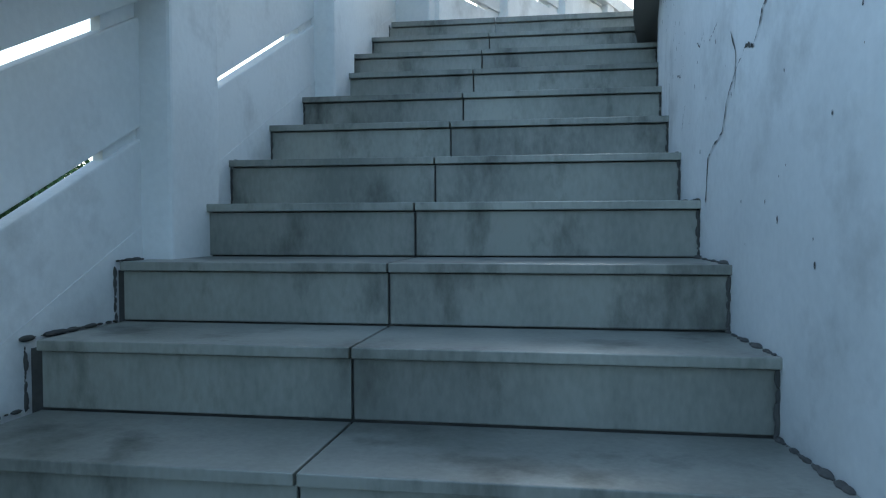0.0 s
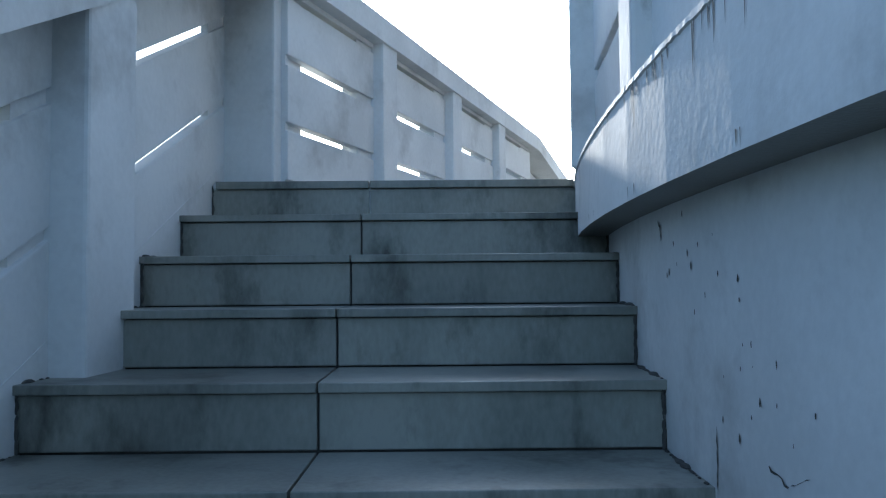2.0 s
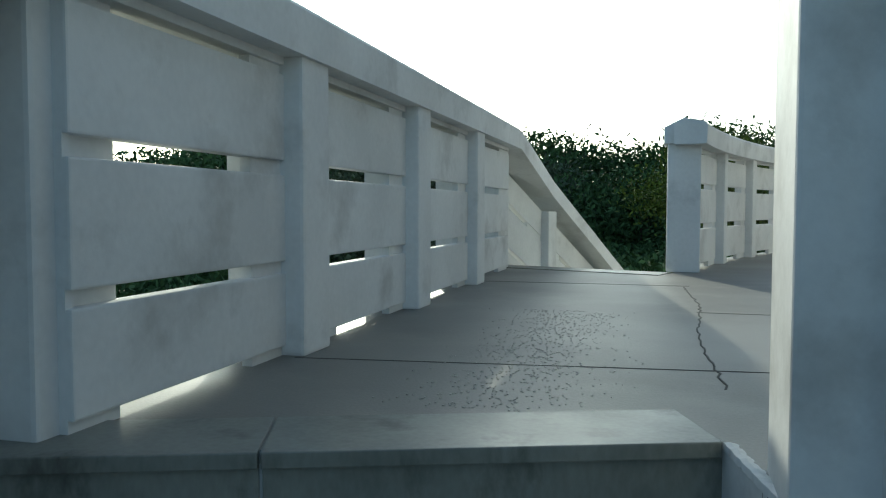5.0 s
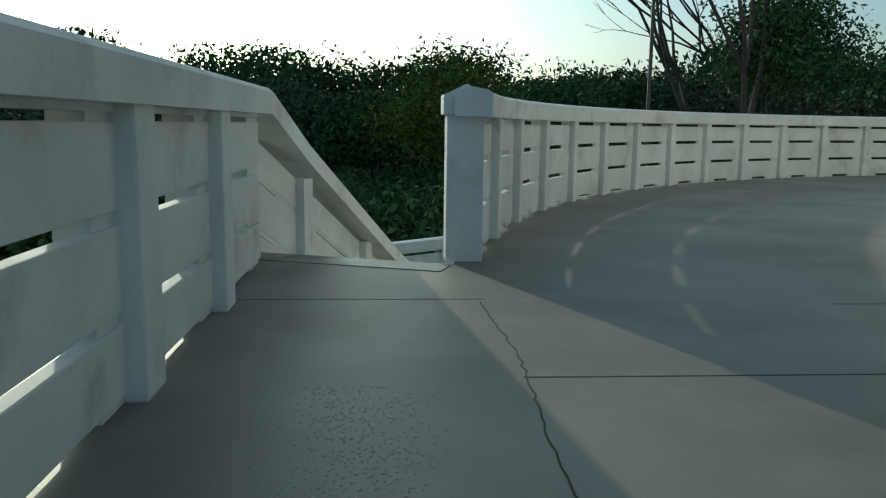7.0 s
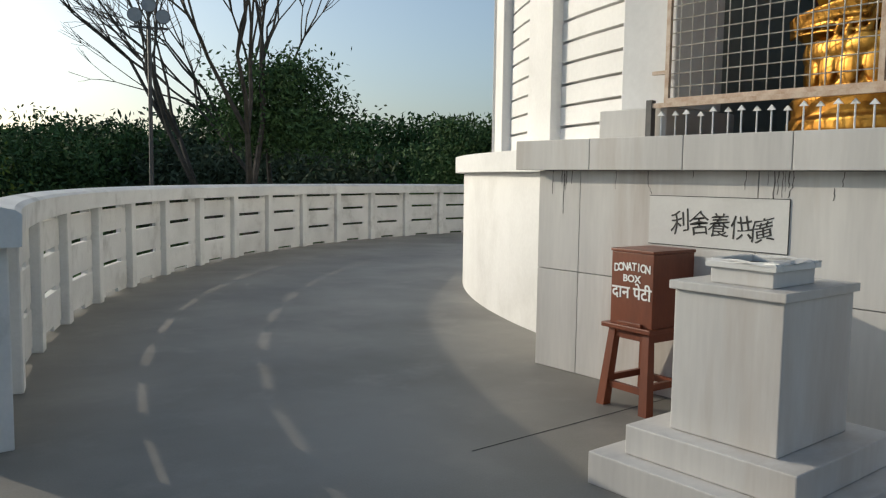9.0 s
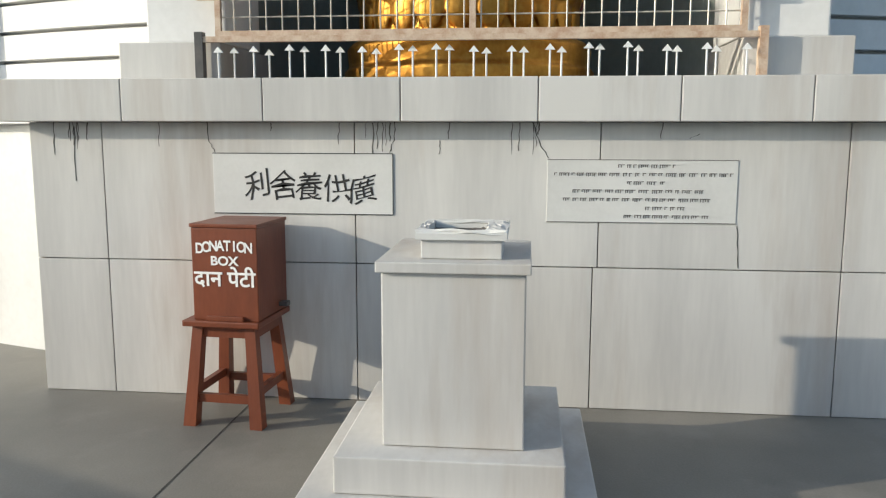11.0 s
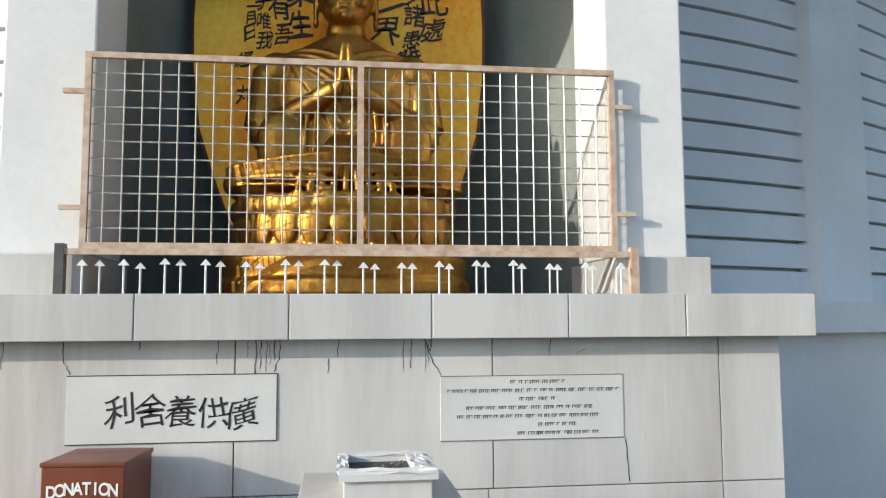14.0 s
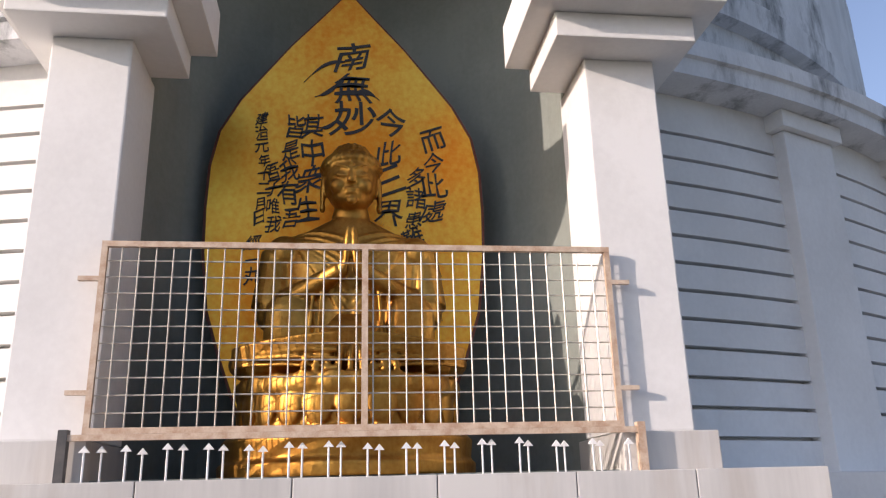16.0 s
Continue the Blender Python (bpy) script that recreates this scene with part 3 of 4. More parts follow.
# ---- things in the niche ----
def mandorla():
    """Pointed gilded back-plate behind the statue."""
    ob = tagged(empty("mandorla", pose(5.52, 2.575, 1.47)), "pointed gold-leaf back plate with black brush calligraphy behind the statue", "back plate")
    half = [(0.42, 0.0), (0.56, 0.30), (0.70, 0.68), (0.785, 0.95), (0.825, 1.30), (0.83, 1.58), (0.82, 1.85), (0.775, 2.08), (0.66, 2.30), (0.36, 2.70), (0.16, 2.93), (0.06, 3.05), (0.0, 3.12)]
    ring = half + [(-y, z) for y, z in half[-2::-1]]

    def plate(x0, x1, grow):
        bm = bmesh.new()
        f = [bm.verts.new((x0, y * grow, 1.5 + (z - 1.5) * (1 + (grow - 1) * 0.5))) for y, z in ring]
        g = [bm.verts.new((x1, y * grow, 1.5 + (z - 1.5) * (1 + (grow - 1) * 0.5))) for y, z in ring]
        bm.faces.new(f)
        bm.faces.new(g[::-1])
        for i in range(len(ring)):
            j = (i + 1) % len(ring)
            bm.faces.new((f[i], g[i], g[j], f[j]))
        return bm
    part("plate", plate(0, 0.03, 1.0), LEAFGOLD, ob)
    part("rim", plate(0.008, 0.05, 1.022), MAROON, ob, "dark red rim")
    face = Matrix(((0, 0, -1, -0.004), (-1, 0, 0, 0), (0, 1, 0, 0), (0, 0, 0, 1)))
    columns = ((-0.02, 2.76, 2.08, 1.15, "南無妙"), (-0.27, 2.28, 1.47, 1.0, "今此三界"), (-0.42, 1.87, 1.33, 0.95, "多諸患難"), (-0.53, 2.15, 1.51, 1.0, "而今此處"),
               (0.225, 2.24, 1.50, 0.9, "其中衆生"), (0.335, 2.20, 1.46, 0.85, "皆是我有吾"), (0.435, 1.89, 1.43, 0.85, "吾子唯我"), (0.515, 2.23, 1.48, 0.9, "建治元年十二月日"), (0.54, 1.42, 1.11, 0.9, "經一丸"))
    for y, z0, z1, wide, body in columns:
        pitch = (z0 - z1) / len(body)
        for i, ch in enumerate(body):
            wobble = 0.014 * math.sin(7 * i + 9 * y)
            size = pitch * (1.02 + 0.12 * math.sin(4 * i + 23 * y))
            ob2 = letters("brush_letter", ch, size, INK, ob, face @ Matrix.Translation((-y + wobble, z0 - (i + 0.9) * pitch, 0)) @ Matrix.Rotation(radians(7 * math.sin(5 * i + 31 * y)), 4, 'Z'), 0.002, squeeze=wide, bold=size * 0.005)
            sway(ob2, size, 3 * i + 20 * y)

    def sweep_stroke(p, q, sag, w):
        """A tapering brush tail between two points of the plate."""
        bm = bmesh.new()
        a, c = [], []
        for k in range(13):
            f = k / 12
            y, z = p[0] + (q[0] - p[0]) * f, p[1] + (q[1] - p[1]) * f + sag * math.sin(math.pi * f)
            half_w = w * (0.15 + math.sin(math.pi * min(f * 1.25, 1.0)) ** 0.6) / 2
            for row, x in ((a, -0.0065), (c, -0.001)):
                row.append((bm.verts.new((x, y, z + half_w)), bm.verts.new((x, y, z - half_w))))
        for k in range(12):
            bm.faces.new((a[k][0], a[k][1], a[k + 1][1], a[k + 1][0]))
            bm.faces.new((c[k][1], c[k][0], c[k + 1][0], c[k + 1][1]))
            bm.faces.new((a[k][0], a[k + 1][0], c[k + 1][0], c[k][0]))
            bm.faces.new((a[k + 1][1], a[k][1], c[k][1], c[k + 1][1]))
        part("brush_stroke", bm, INK, ob)
    sweep_stroke((0.02, 2.60), (0.28, 2.44), 0.05, 0.022)
    sweep_stroke((0.04, 2.46), (0.21, 2.34), -0.02, 0.03)
    sweep_stroke((-0.05, 2.38), (-0.20, 2.33), 0.03, 0.03)
    sweep_stroke((0.05, 2.20), (0.19, 2.13), -0.03, 0.026)
    return ob


def statue():
    """Seated figure with joined palms on a lotus seat, one plain gilded mesh."""
    bm = bmesh.new()
    rot = lambda a, ax: Matrix.Rotation(radians(a), 4, ax)
    # x towards the back, y sideways, z up; origin at the centre of the seat's foot
    robe = ((0.50, 0.03, 0.30, 0.40), (0.75, 0.04, 0.25, 0.39), (0.95, 0.05, 0.22, 0.39), (1.10, 0.06, 0.21, 0.40), (1.20, 0.06, 0.185, 0.38),
            (1.28, 0.06, 0.15, 0.31), (1.34, 0.05, 0.115, 0.19), (1.38, 0.04, 0.09, 0.11), (1.46, 0.02, 0.085, 0.09))

    def body_at(z):
        for a, b in zip(robe, robe[1:]):
            if z <= b[0]:
                f = max(0.0, (z - a[0]) / (b[0] - a[0]))
                return [p + (q - p) * f for p, q in zip(a[1:], b[1:])]
        return robe[-1][1:]

    def front(y, z):
        cx, rx, ry = body_at(z)
        return cx - rx * math.sqrt(max(0.02, 1 - (y / ry) ** 2))

    def fold(points, r):
        for p, q in zip(points, points[1:]):
            add_tube(bm, p, q, r, r, 6)

    rings = []
    for z, cx, rx, ry in robe:
        rings.append([bm.verts.new((cx + rx * math.cos(t), ry * math.sin(t), z)) for t in [2 * math.pi * k / 32 for k in range(32)]])
    for a, b in zip(rings, rings[1:]):
        for k in range(32):
            bm.faces.new((a[k], a[(k + 1) % 32], b[(k + 1) % 32], b[k]))
    bm.faces.new(rings[0][::-1])
    bm.faces.new(rings[-1])
    # stepped foot and lotus seat
    add_lathe(bm, [(0.0, 0.0), (0.64, 0.0), (0.645, 0.06), (0.62, 0.08), (0.63, 0.17), (0.60, 0.20), (0.54, 0.22), (0.53, 0.30), (0.0, 0.31)], steps=56)
    add_lathe(bm, [(0.0, 0.29), (0.54, 0.29), (0.57, 0.40), (0.56, 0.46), (0.0, 0.48)], steps=56)
    for i in range(24):
        t = 2 * math.pi * i / 24
        add_ball(bm, (0.55 * math.cos(t), 0.55 * math.sin(t), 0.31), (0.018, 0.07, 0.09), rot(math.degrees(t), 'Z'), 12, 8)
        add_ball(bm, (0.56 * math.cos(t + .13), 0.56 * math.sin(t + .13), 0.42), (0.016, 0.07, 0.05), rot(math.degrees(t + .13), 'Z'), 12, 8)
    # crossed legs
    add_ball(bm, (-0.10, 0, 0.54), (0.40, 0.56, 0.105), None, 28, 14)
    for s in (-1, 1):
        add_ball(bm, (-0.12, s * 0.40, 0.555), (0.24, 0.20, 0.105), rot(s * 25, 'Z'))
        add_tube(bm, (-0.24, s * 0.47, 0.55), (-0.43, -s * 0.08, 0.535), 0.095, 0.06, 14)
        for k in range(6):
            fold([(-0.13 - (0.40 + 0.006 * k) * math.sqrt(max(0.0, 1 - (y / 0.62) ** 2)), s * y, 0.475 + 0.026 * k + 0.035 * math.sin(2.6 * y + 0.4 * k)) for y in [0.06 + 0.5 * j / 9 for j in range(10)]], 0.011)
    # apron of cloth falling over the crossed shins
    for k in range(9):
        y = -0.16 + 0.04 * k
        fold([(-0.25, y * 0.35, 0.78), (-0.40, y * 0.8, 0.66), (-0.50, y * 1.2, 0.56), (-0.52, y * 1.35, 0.47)], 0.017)
    for s in (-1, 1):
        # arms, hanging sleeves, joined palms
        add_ball(bm, (0.05, s * 0.355, 1.17), (0.13, 0.11, 0.12))
        add_tube(bm, (0.05, s * 0.385, 1.18), (-0.02, s * 0.415, 0.86), 0.10, 0.105, 16)
        add_ball(bm, (-0.02, s * 0.41, 0.84), (0.11, 0.085, 0.10))
        add_tube(bm, (-0.03, s * 0.39, 0.85), (-0.25, s * 0.05, 1.02), 0.085, 0.045, 14)
        add_ball(bm, (-0.13, s * 0.29, 0.74), (0.085, 0.15, 0.20), rot(-s * 8, 'X'))
        for k in range(7):
            y = 0.14 + 0.045 * k
            fold([(-0.20 + 0.02 * k, s * y, 0.97 - 0.022 * k), (-0.215 + 0.012 * k, s * (y + 0.012), 0.82), (-0.205 + 0.012 * k, s * (y + 0.02), 0.64)], 0.012)
        add_ball(bm, (-0.275, s * 0.02, 1.13), (0.036, 0.022, 0.125), rot(s * 4, 'X'))
        add_ball(bm, (-0.25, s * 0.04, 1.03), (0.045, 0.03, 0.05))
        # cloth drawn from the shoulder to the breast
        for k in range(9):
            line = []
            for j in range(9):
                f = j / 8
                y = (0.335 - 0.012 * k) * (1 - f) + 0.02 * f
                z = 1.275 - 0.055 * k * (0.35 + f * 0.75) - 0.05 * f + 0.03 * math.sin(f * 3)
                line.append((front(y, z) - 0.002, s * y, z))
            fold(line, 0.0095)
        for k in range(6):
            # folds round the upper arm
            z = 1.12 - 0.05 * k
            fold([(0.05 - 0.108 * math.cos(a), s * (0.39 + 0.108 * math.sin(a)), z - 0.05 * math.sin(a)) for a in [-0.6 + 0.35 * j for j in range(7)]], 0.009)
    # head
    add_ball(bm, (0.0, 0, 1.585), (0.150, 0.147, 0.165), None, 28, 20)
    add_ball(bm, (-0.03, 0, 1.50), (0.112, 0.115, 0.085), None, 24, 16)
    add_ball(bm, (0.035, 0, 1.665), (0.158, 0.163, 0.115), None, 28, 18)
    add_ball(bm, (0.035, 0, 1.765), (0.092, 0.098, 0.065))
    add_tube(bm, (-0.142, 0, 1.635), (-0.166, 0, 1.553), 0.010, 0.021, 10)
    add_ball(bm, (-0.163, 0, 1.548), (0.018, 0.028, 0.013))
    add_ball(bm, (-0.146, 0, 1.509), (0.014, 0.040, 0.009))
    add_ball(bm, (-0.140, 0, 1.489), (0.015, 0.032, 0.010))
    add_ball(bm, (-0.130, 0, 1.447), (0.022, 0.032, 0.024))
    add_ball(bm, (-0.147, 0, 1.662), (0.010, 0.013, 0.013))
    for s in (-1, 1):
        fold([(-0.149 + 0.42 * y * y * 4.2, s * y, 1.628 + 0.022 * math.sin((y - 0.015) * 28)) for y in (0.015, 0.035, 0.055, 0.075, 0.092)], 0.007)
        add_ball(bm, (-0.126, s * 0.058, 1.598), (0.018, 0.036, 0.013))
        fold([(-0.152 + 0.9 * y * y, s * y, 1.588 - 0.004 * math.sin((y - 0.025) * 44)) for y in (0.026, 0.045, 0.065, 0.09)], 0.0045)
        add_ball(bm, (-0.105, s * 0.072, 1.535), (0.042, 0.045, 0.045))
        add_ball(bm, (0.03, s * 0.158, 1.55), (0.034, 0.016, 0.10))
        add_ball(bm, (0.025, s * 0.158, 1.455), (0.024, 0.017, 0.03))
    # hair curls
    for ring_i in range(6):
        el = 0.12 + ring_i * 0.19
        count = int(30 * math.cos(el)) + 1
        for i in range(count):
            t = 2 * math.pi * (i + 0.5 * (ring_i % 2)) / count
            if math.cos(t) < -0.8 and ring_i < 1:
                continue
            add_ball(bm, (0.035 + 0.160 * math.cos(el) * math.cos(t), 0.165 * math.cos(el) * math.sin(t), 1.672 + 0.115 * math.sin(el)), (0.019, 0.019, 0.019), None, 8, 6)
    for ring_i in range(4):
        el = 0.25 + ring_i * 0.38
        count = int(16 * math.cos(el)) + 1
        for i in range(count):
            t = 2 * math.pi * (i + 0.5 * (ring_i % 2)) / count
            add_ball(bm, (0.035 + 0.093 * math.cos(el) * math.cos(t), 0.098 * math.cos(el) * math.sin(t), 1.768 + 0.066 * math.sin(el)), (0.018, 0.018, 0.018), None, 8, 6)
    ob = mesh_object("statue", bm, GOLD, None, "", True)
    ob.matrix_world = pose(5.12, 2.552, 1.468)
    rm = ob.modifiers.new("melt", 'REMESH')
    rm.mode, rm.voxel_size, rm.use_smooth_shade = 'VOXEL', 0.008, True
    sm = ob.modifiers.new("soften", 'SMOOTH')
    sm.factor, sm.iterations = 0.5, 2
    return tagged(ob, "gilded seated statue with joined palms on a lotus seat", "statue")


def grille():
    ob = tagged(empty("grille", pose(4.475, 1.335, 1.665)), "cream steel frame with square wire mesh across the niche", "grille")
    w, h = 2.31, 0.82
    b = 0.013
    part("frame", box(-b, b, -b, w + b, -b, b), STEEL, ob)
    part("frame", box(-b, b, -b, w + b, h - b, h + b), STEEL, ob)
    for y in (0, w):
        part("frame", box(-b + .002, b - .002, y - b, y + b, b, h - b), STEEL, ob)
    part("middle_bar", box(-.014, .014, w / 2 - .014, w / 2 + .014, b, h - b), STEEL, ob)
    n = 31
    for i in range(1, n):
        y = w * i / n
        part("wire", add_tube(bmesh.new(), (0, y, b), (0, y, h - b), 0.0036, 0.0036, 6, False), WIRE, ob)
    n = 11
    for i in range(1, n):
        z = h * i / n
        part("wire", add_tube(bmesh.new(), (0.009, b, z), (0.009, w - b, z), 0.0036, 0.0036, 6, False), WIRE, ob)
    for y, s in ((0, -1), (w, 1)):
        for z in (0.16, 0.66):
            part("fixing_bar", box(-0.012, 0.012, y, y + s * 0.10, z - 0.01, z + 0.01), STEEL, ob)
    return ob


def spike_rail():
    ob = tagged(empty("spike_row", pose(4.42, 1.26, 1.457)), "low steel rail with white arrow-headed spikes on the ledge", "spike rail")
    w = 2.46
    part("rail", box(-0.014, 0.014, 0, w, 0.165, 0.19), STEEL, ob)
    part("end_post", box(-0.02, 0.02, -0.01, 0.025, 0, 0.21), STEEL, ob, "rusty cream end post")
    part("end_post", box(-0.02, 0.02, w - 0.025, w + 0.012, 0, 0.21), POLE, ob, "dark end post")
    rnd = random.Random(4)
    for i in range(29):
        y = 0.09 + i * (w - 0.18) / 28 + (0.018 if i % 2 else -0.012)
        x = 0.03 if i % 2 else -0.03
        h = 0.12 + rnd.uniform(-0.01, 0.008)
        bm = bmesh.new()
        add_tube(bm, (x, y, 0), (x, y, h), 0.0045, 0.0045, 6)
        for sx in (0.006,):
            v = [bm.verts.new(c) for c in ((x - sx, y - 0.022, h - 0.002), (x - sx, y + 0.022, h - 0.002), (x - sx, y, h + 0.024),
                                           (x + sx, y - 0.022, h - 0.002), (x + sx, y + 0.022, h - 0.002), (x + sx, y, h + 0.024))]
            for f in ((0, 1, 2), (5, 4, 3), (0, 3, 4, 1), (1, 4, 5, 2), (2, 5, 3, 0)):
                bm.faces.new([v[k] for k in f])
        part("spike", bm, WHITE, ob)
    return ob


mandorla()
statue()
grille()
spike_rail()

# ---- plaques on the plinth ----
FRONT = Matrix(((0, 0, -1, 0), (-1, 0, 0, 0), (0, 1, 0, 0), (0, 0, 0, 1)))
pq = tagged(empty("name_plaque", pose(PL_X, 3.24, 0.996)), "pale marble plaque with five black brush characters", "plaque")
part("slab", box(-0.003, 0.01, -0.41, 0.41, -0.135, 0.135, 0.002), PLAQUE, pq)
for x0, x1, z0, z1 in ((-0.41, 0.41, 0.133, 0.1365), (-0.41, 0.41, -0.1365, -0.133), (-0.4115, -0.4085, -0.133, 0.133)):
    part("outline", box(-0.0045, 0.0, x0, x1, z0, z1), INK, pq)
for i, ch in enumerate("利舍養供廣"):
    char = letters("character", ch, 0.135, INK, pq, FRONT @ Matrix.Translation((-0.205 + i * 0.120, -0.055 - 0.004 * i, 0.0035)) @ Matrix.Rotation(radians(4 * math.sin(4 * i)), 4, 'Z'), 0.001)
    sway(char, 0.135, 2.3 * i, 0.14)
pq = tagged(empty("dedication_plaque", pose(PL_X, 1.755, 0.975)), "pale marble plaque with eight faded lines of small writing", "plaque")
part("slab", box(-0.003, 0.01, -0.40, 0.40, -0.135, 0.135, 0.002), PLAQUE, pq)
for x0, x1, z0, z1 in ((-0.40, 0.40, 0.133, 0.1355), (-0.40, 0.40, -0.1355, -0.133)):
    part("outline", box(-0.0045, 0.0, x0, x1, z0, z1), FADED, pq)
rnd = random.Random(11)
for k, (y0, y1) in enumerate(((0.10, -0.14), (0.37, -0.38), (0.06, -0.10), (0.29, -0.26), (0.33, -0.29), (-0.02, -0.19), (0.07, -0.29))):
    y = y0
    z = 0.108 - k * 0.036
    bm = bmesh.new()
    while y > y1:
        w = rnd.uniform(0.012, 0.045)
        yy = max(y - w, y1)
        add_box(bm, -0.0045, -0.002, yy, y, z + 0.004, z + 0.007)
        s = y
        while s > yy + 0.006:
            add_box(bm, -0.0044, -0.002, s - 0.0035, s, z - rnd.uniform(0.004, 0.009), z + 0.004)
            s -= rnd.uniform(0.007, 0.012)
        y = yy - rnd.uniform(0.006, 0.014)
    part("line_of_writing", bm, FADED, pq)


# ---- donation box on its stool ----
def stool():
    ob = tagged(empty("stool", pose(4.14, 3.475, 0, 0, 0, -4)), "dark red-brown wooden stool with splayed legs carrying the box", "stool")
    part("seat", box(-0.18, 0.18, -0.168, 0.168, 0.425, 0.452, 0.006), WOOD, ob)
    for sx in (-1, 1):
        for sy in (-1, 1):
            bm = bmesh.new()
            t, f = 0.022, 0.027
            tx, ty, fx, fy = sx * 0.125, sy * 0.115, sx * 0.165, sy * 0.148
            vs = [bm.verts.new((tx + a * t, ty + b * t, 0.425)) for a, b in ((-1, -1), (1, -1), (1, 1), (-1, 1))]
            ws = [bm.verts.new((fx + a * f, fy + b * f, 0.0)) for a, b in ((-1, -1), (1, -1), (1, 1), (-1, 1))]
            bm.faces.new(vs)
            bm.faces.new(ws[::-1])
            for i in range(4):
                bm.faces.new((vs[i], ws[i], ws[(i + 1) % 4], vs[(i + 1) % 4]))
            part("leg", bm, WOOD, ob)
    for s in (-1, 1):
        part("stretcher", box(s * 0.153 - 0.012, s * 0.153 + 0.012, -0.125, 0.125, 0.10, 0.135), WOOD, ob)
        part("stretcher", box(-0.14, 0.14, s * 0.137 - 0.012, s * 0.137 + 0.012, 0.125, 0.16), WOOD, ob)
        part("apron", box(s * 0.13 - 0.01, s * 0.13 + 0.01, -0.125, 0.125, 0.375, 0.424), WOOD, ob)
        part("apron", box(-0.118, 0.118, s * 0.13 - 0.01, s * 0.13 + 0.01, 0.376, 0.424), WOOD, ob)
    return ob


def donation_box():
    ob = tagged(empty("donation_box", pose(4.14, 3.455, 0.4525, 0, 0, -4)), "red-brown wooden donation box with white hand-painted lettering, on a stool", "donation box")
    part("body", box(-0.16, 0.16, -0.142, 0.142, 0.0, 0.385, 0.004), WOOD, ob)
    part("lid", box(-0.166, 0.166, -0.147, 0.147, 0.3855, 0.402, 0.004), WOOD, ob)
    part("hasp", box(-0.175, -0.16, -0.08, 0.08, -0.0, 0.02, 0.003), WOOD, ob)
    part("bracket", box(0.06, 0.10, -0.18, -0.142, 0.02, 0.04, 0.003), POLE, ob)
    face = Matrix(((0, 0, -1, -0.1615), (-1, 0, 0, 0), (0, 1, 0, 0), (0, 0, 0, 1)))
    word = "DONATION"
    for i, ch in enumerate(word):
        q = (i - 3.5) / 3.5
        letters("letter", ch, 0.060, WHITE, ob, face @ Matrix.Translation((q * 0.106, 0.292 - 0.012 * q * q * (1 if q < 0 else 0.6), 0)), 0.001, squeeze=0.82, bold=0.0014)
    letters("lettering", "BOX", 0.052, WHITE, ob, face @ Matrix.Translation((0, 0.232, 0)), 0.001, squeeze=1.1, bold=0.0014)
    letters("lettering", "दान पेटी", 0.090, WHITE, ob, face @ Matrix.Translation((0, 0.145, 0)), 0.001, squeeze=1.0, bold=0.0016)
    return ob


stool()
donation_box()


# ---- marble pedestal with its incense tray ----
def pedestal():
    ob = tagged(empty("pedestal", pose(3.485, 2.46, 0)), "square marble pedestal on a two-stepped base before the shrine", "pedestal")
    part("lower_step", box(-0.45, 0.50, -0.445, 0.465, -0.002, 0.13, 0.006), MARBLE, ob)
    part("upper_step", box(-0.36, 0.40, -0.345, 0.355, 0.132, 0.25, 0.006), MARBLE, ob)
    part("shaft", box(-0.26, 0.26, -0.22, 0.22, 0.252, 0.80, 0.005), MARBLE, ob)
    part("top_slab", box(-0.28, 0.28, -0.235, 0.235, 0.802, 0.835, 0.004), MARBLE, ob)
    return ob


def tray():
    ob = tagged(empty("incense_tray", pose(3.43, 2.44, 0.836)), "small chipped marble incense block with a hollow on the pedestal", "incense tray")
    part("block", box(-0.15, 0.15, -0.125, 0.125, 0, 0.06, 0.004), MARBLE, ob)
    # thin chipped rim round an open hollow
    rnd = random.Random(17)
    for x0, x1, y0, y1 in ((-0.165, -0.115, -0.14, 0.14), (0.12, 0.165, -0.14, 0.14), (-0.113, 0.118, -0.14, -0.075), (-0.113, 0.118, 0.11, 0.14)):
        bm = box(x0, x1, y0, y1, 0.0605, 0.092)
        bmesh.ops.subdivide_edges(bm, edges=bm.edges[:], cuts=4, use_grid_fill=True)
        for v in bm.verts:
            if v.co.z > 0.08:
                v.co += Vector((rnd.uniform(-0.006, 0.006), rnd.uniform(-0.006, 0.006), -abs(rnd.gauss(0, 0.005))))
        part("broken_rim", bm, PLAQUE, ob)
    part("ash", box(-0.113, 0.118, -0.074, 0.109, 0.0605, 0.066), GROUT, ob, "dark ash")
    bm = bmesh.new()
    for i in range(14):
        x, y = rnd.uniform(-0.09, 0.1), rnd.uniform(-0.06, 0.1)
        add_ball(bm, (x, y, 0.068), (rnd.uniform(0.006, 0.016), rnd.uniform(0.006, 0.014), 0.006), None, 6, 4)
    part("embers", bm, FADED, ob, "grey crumbs of burnt incense")
    return ob


pedestal()
tray()


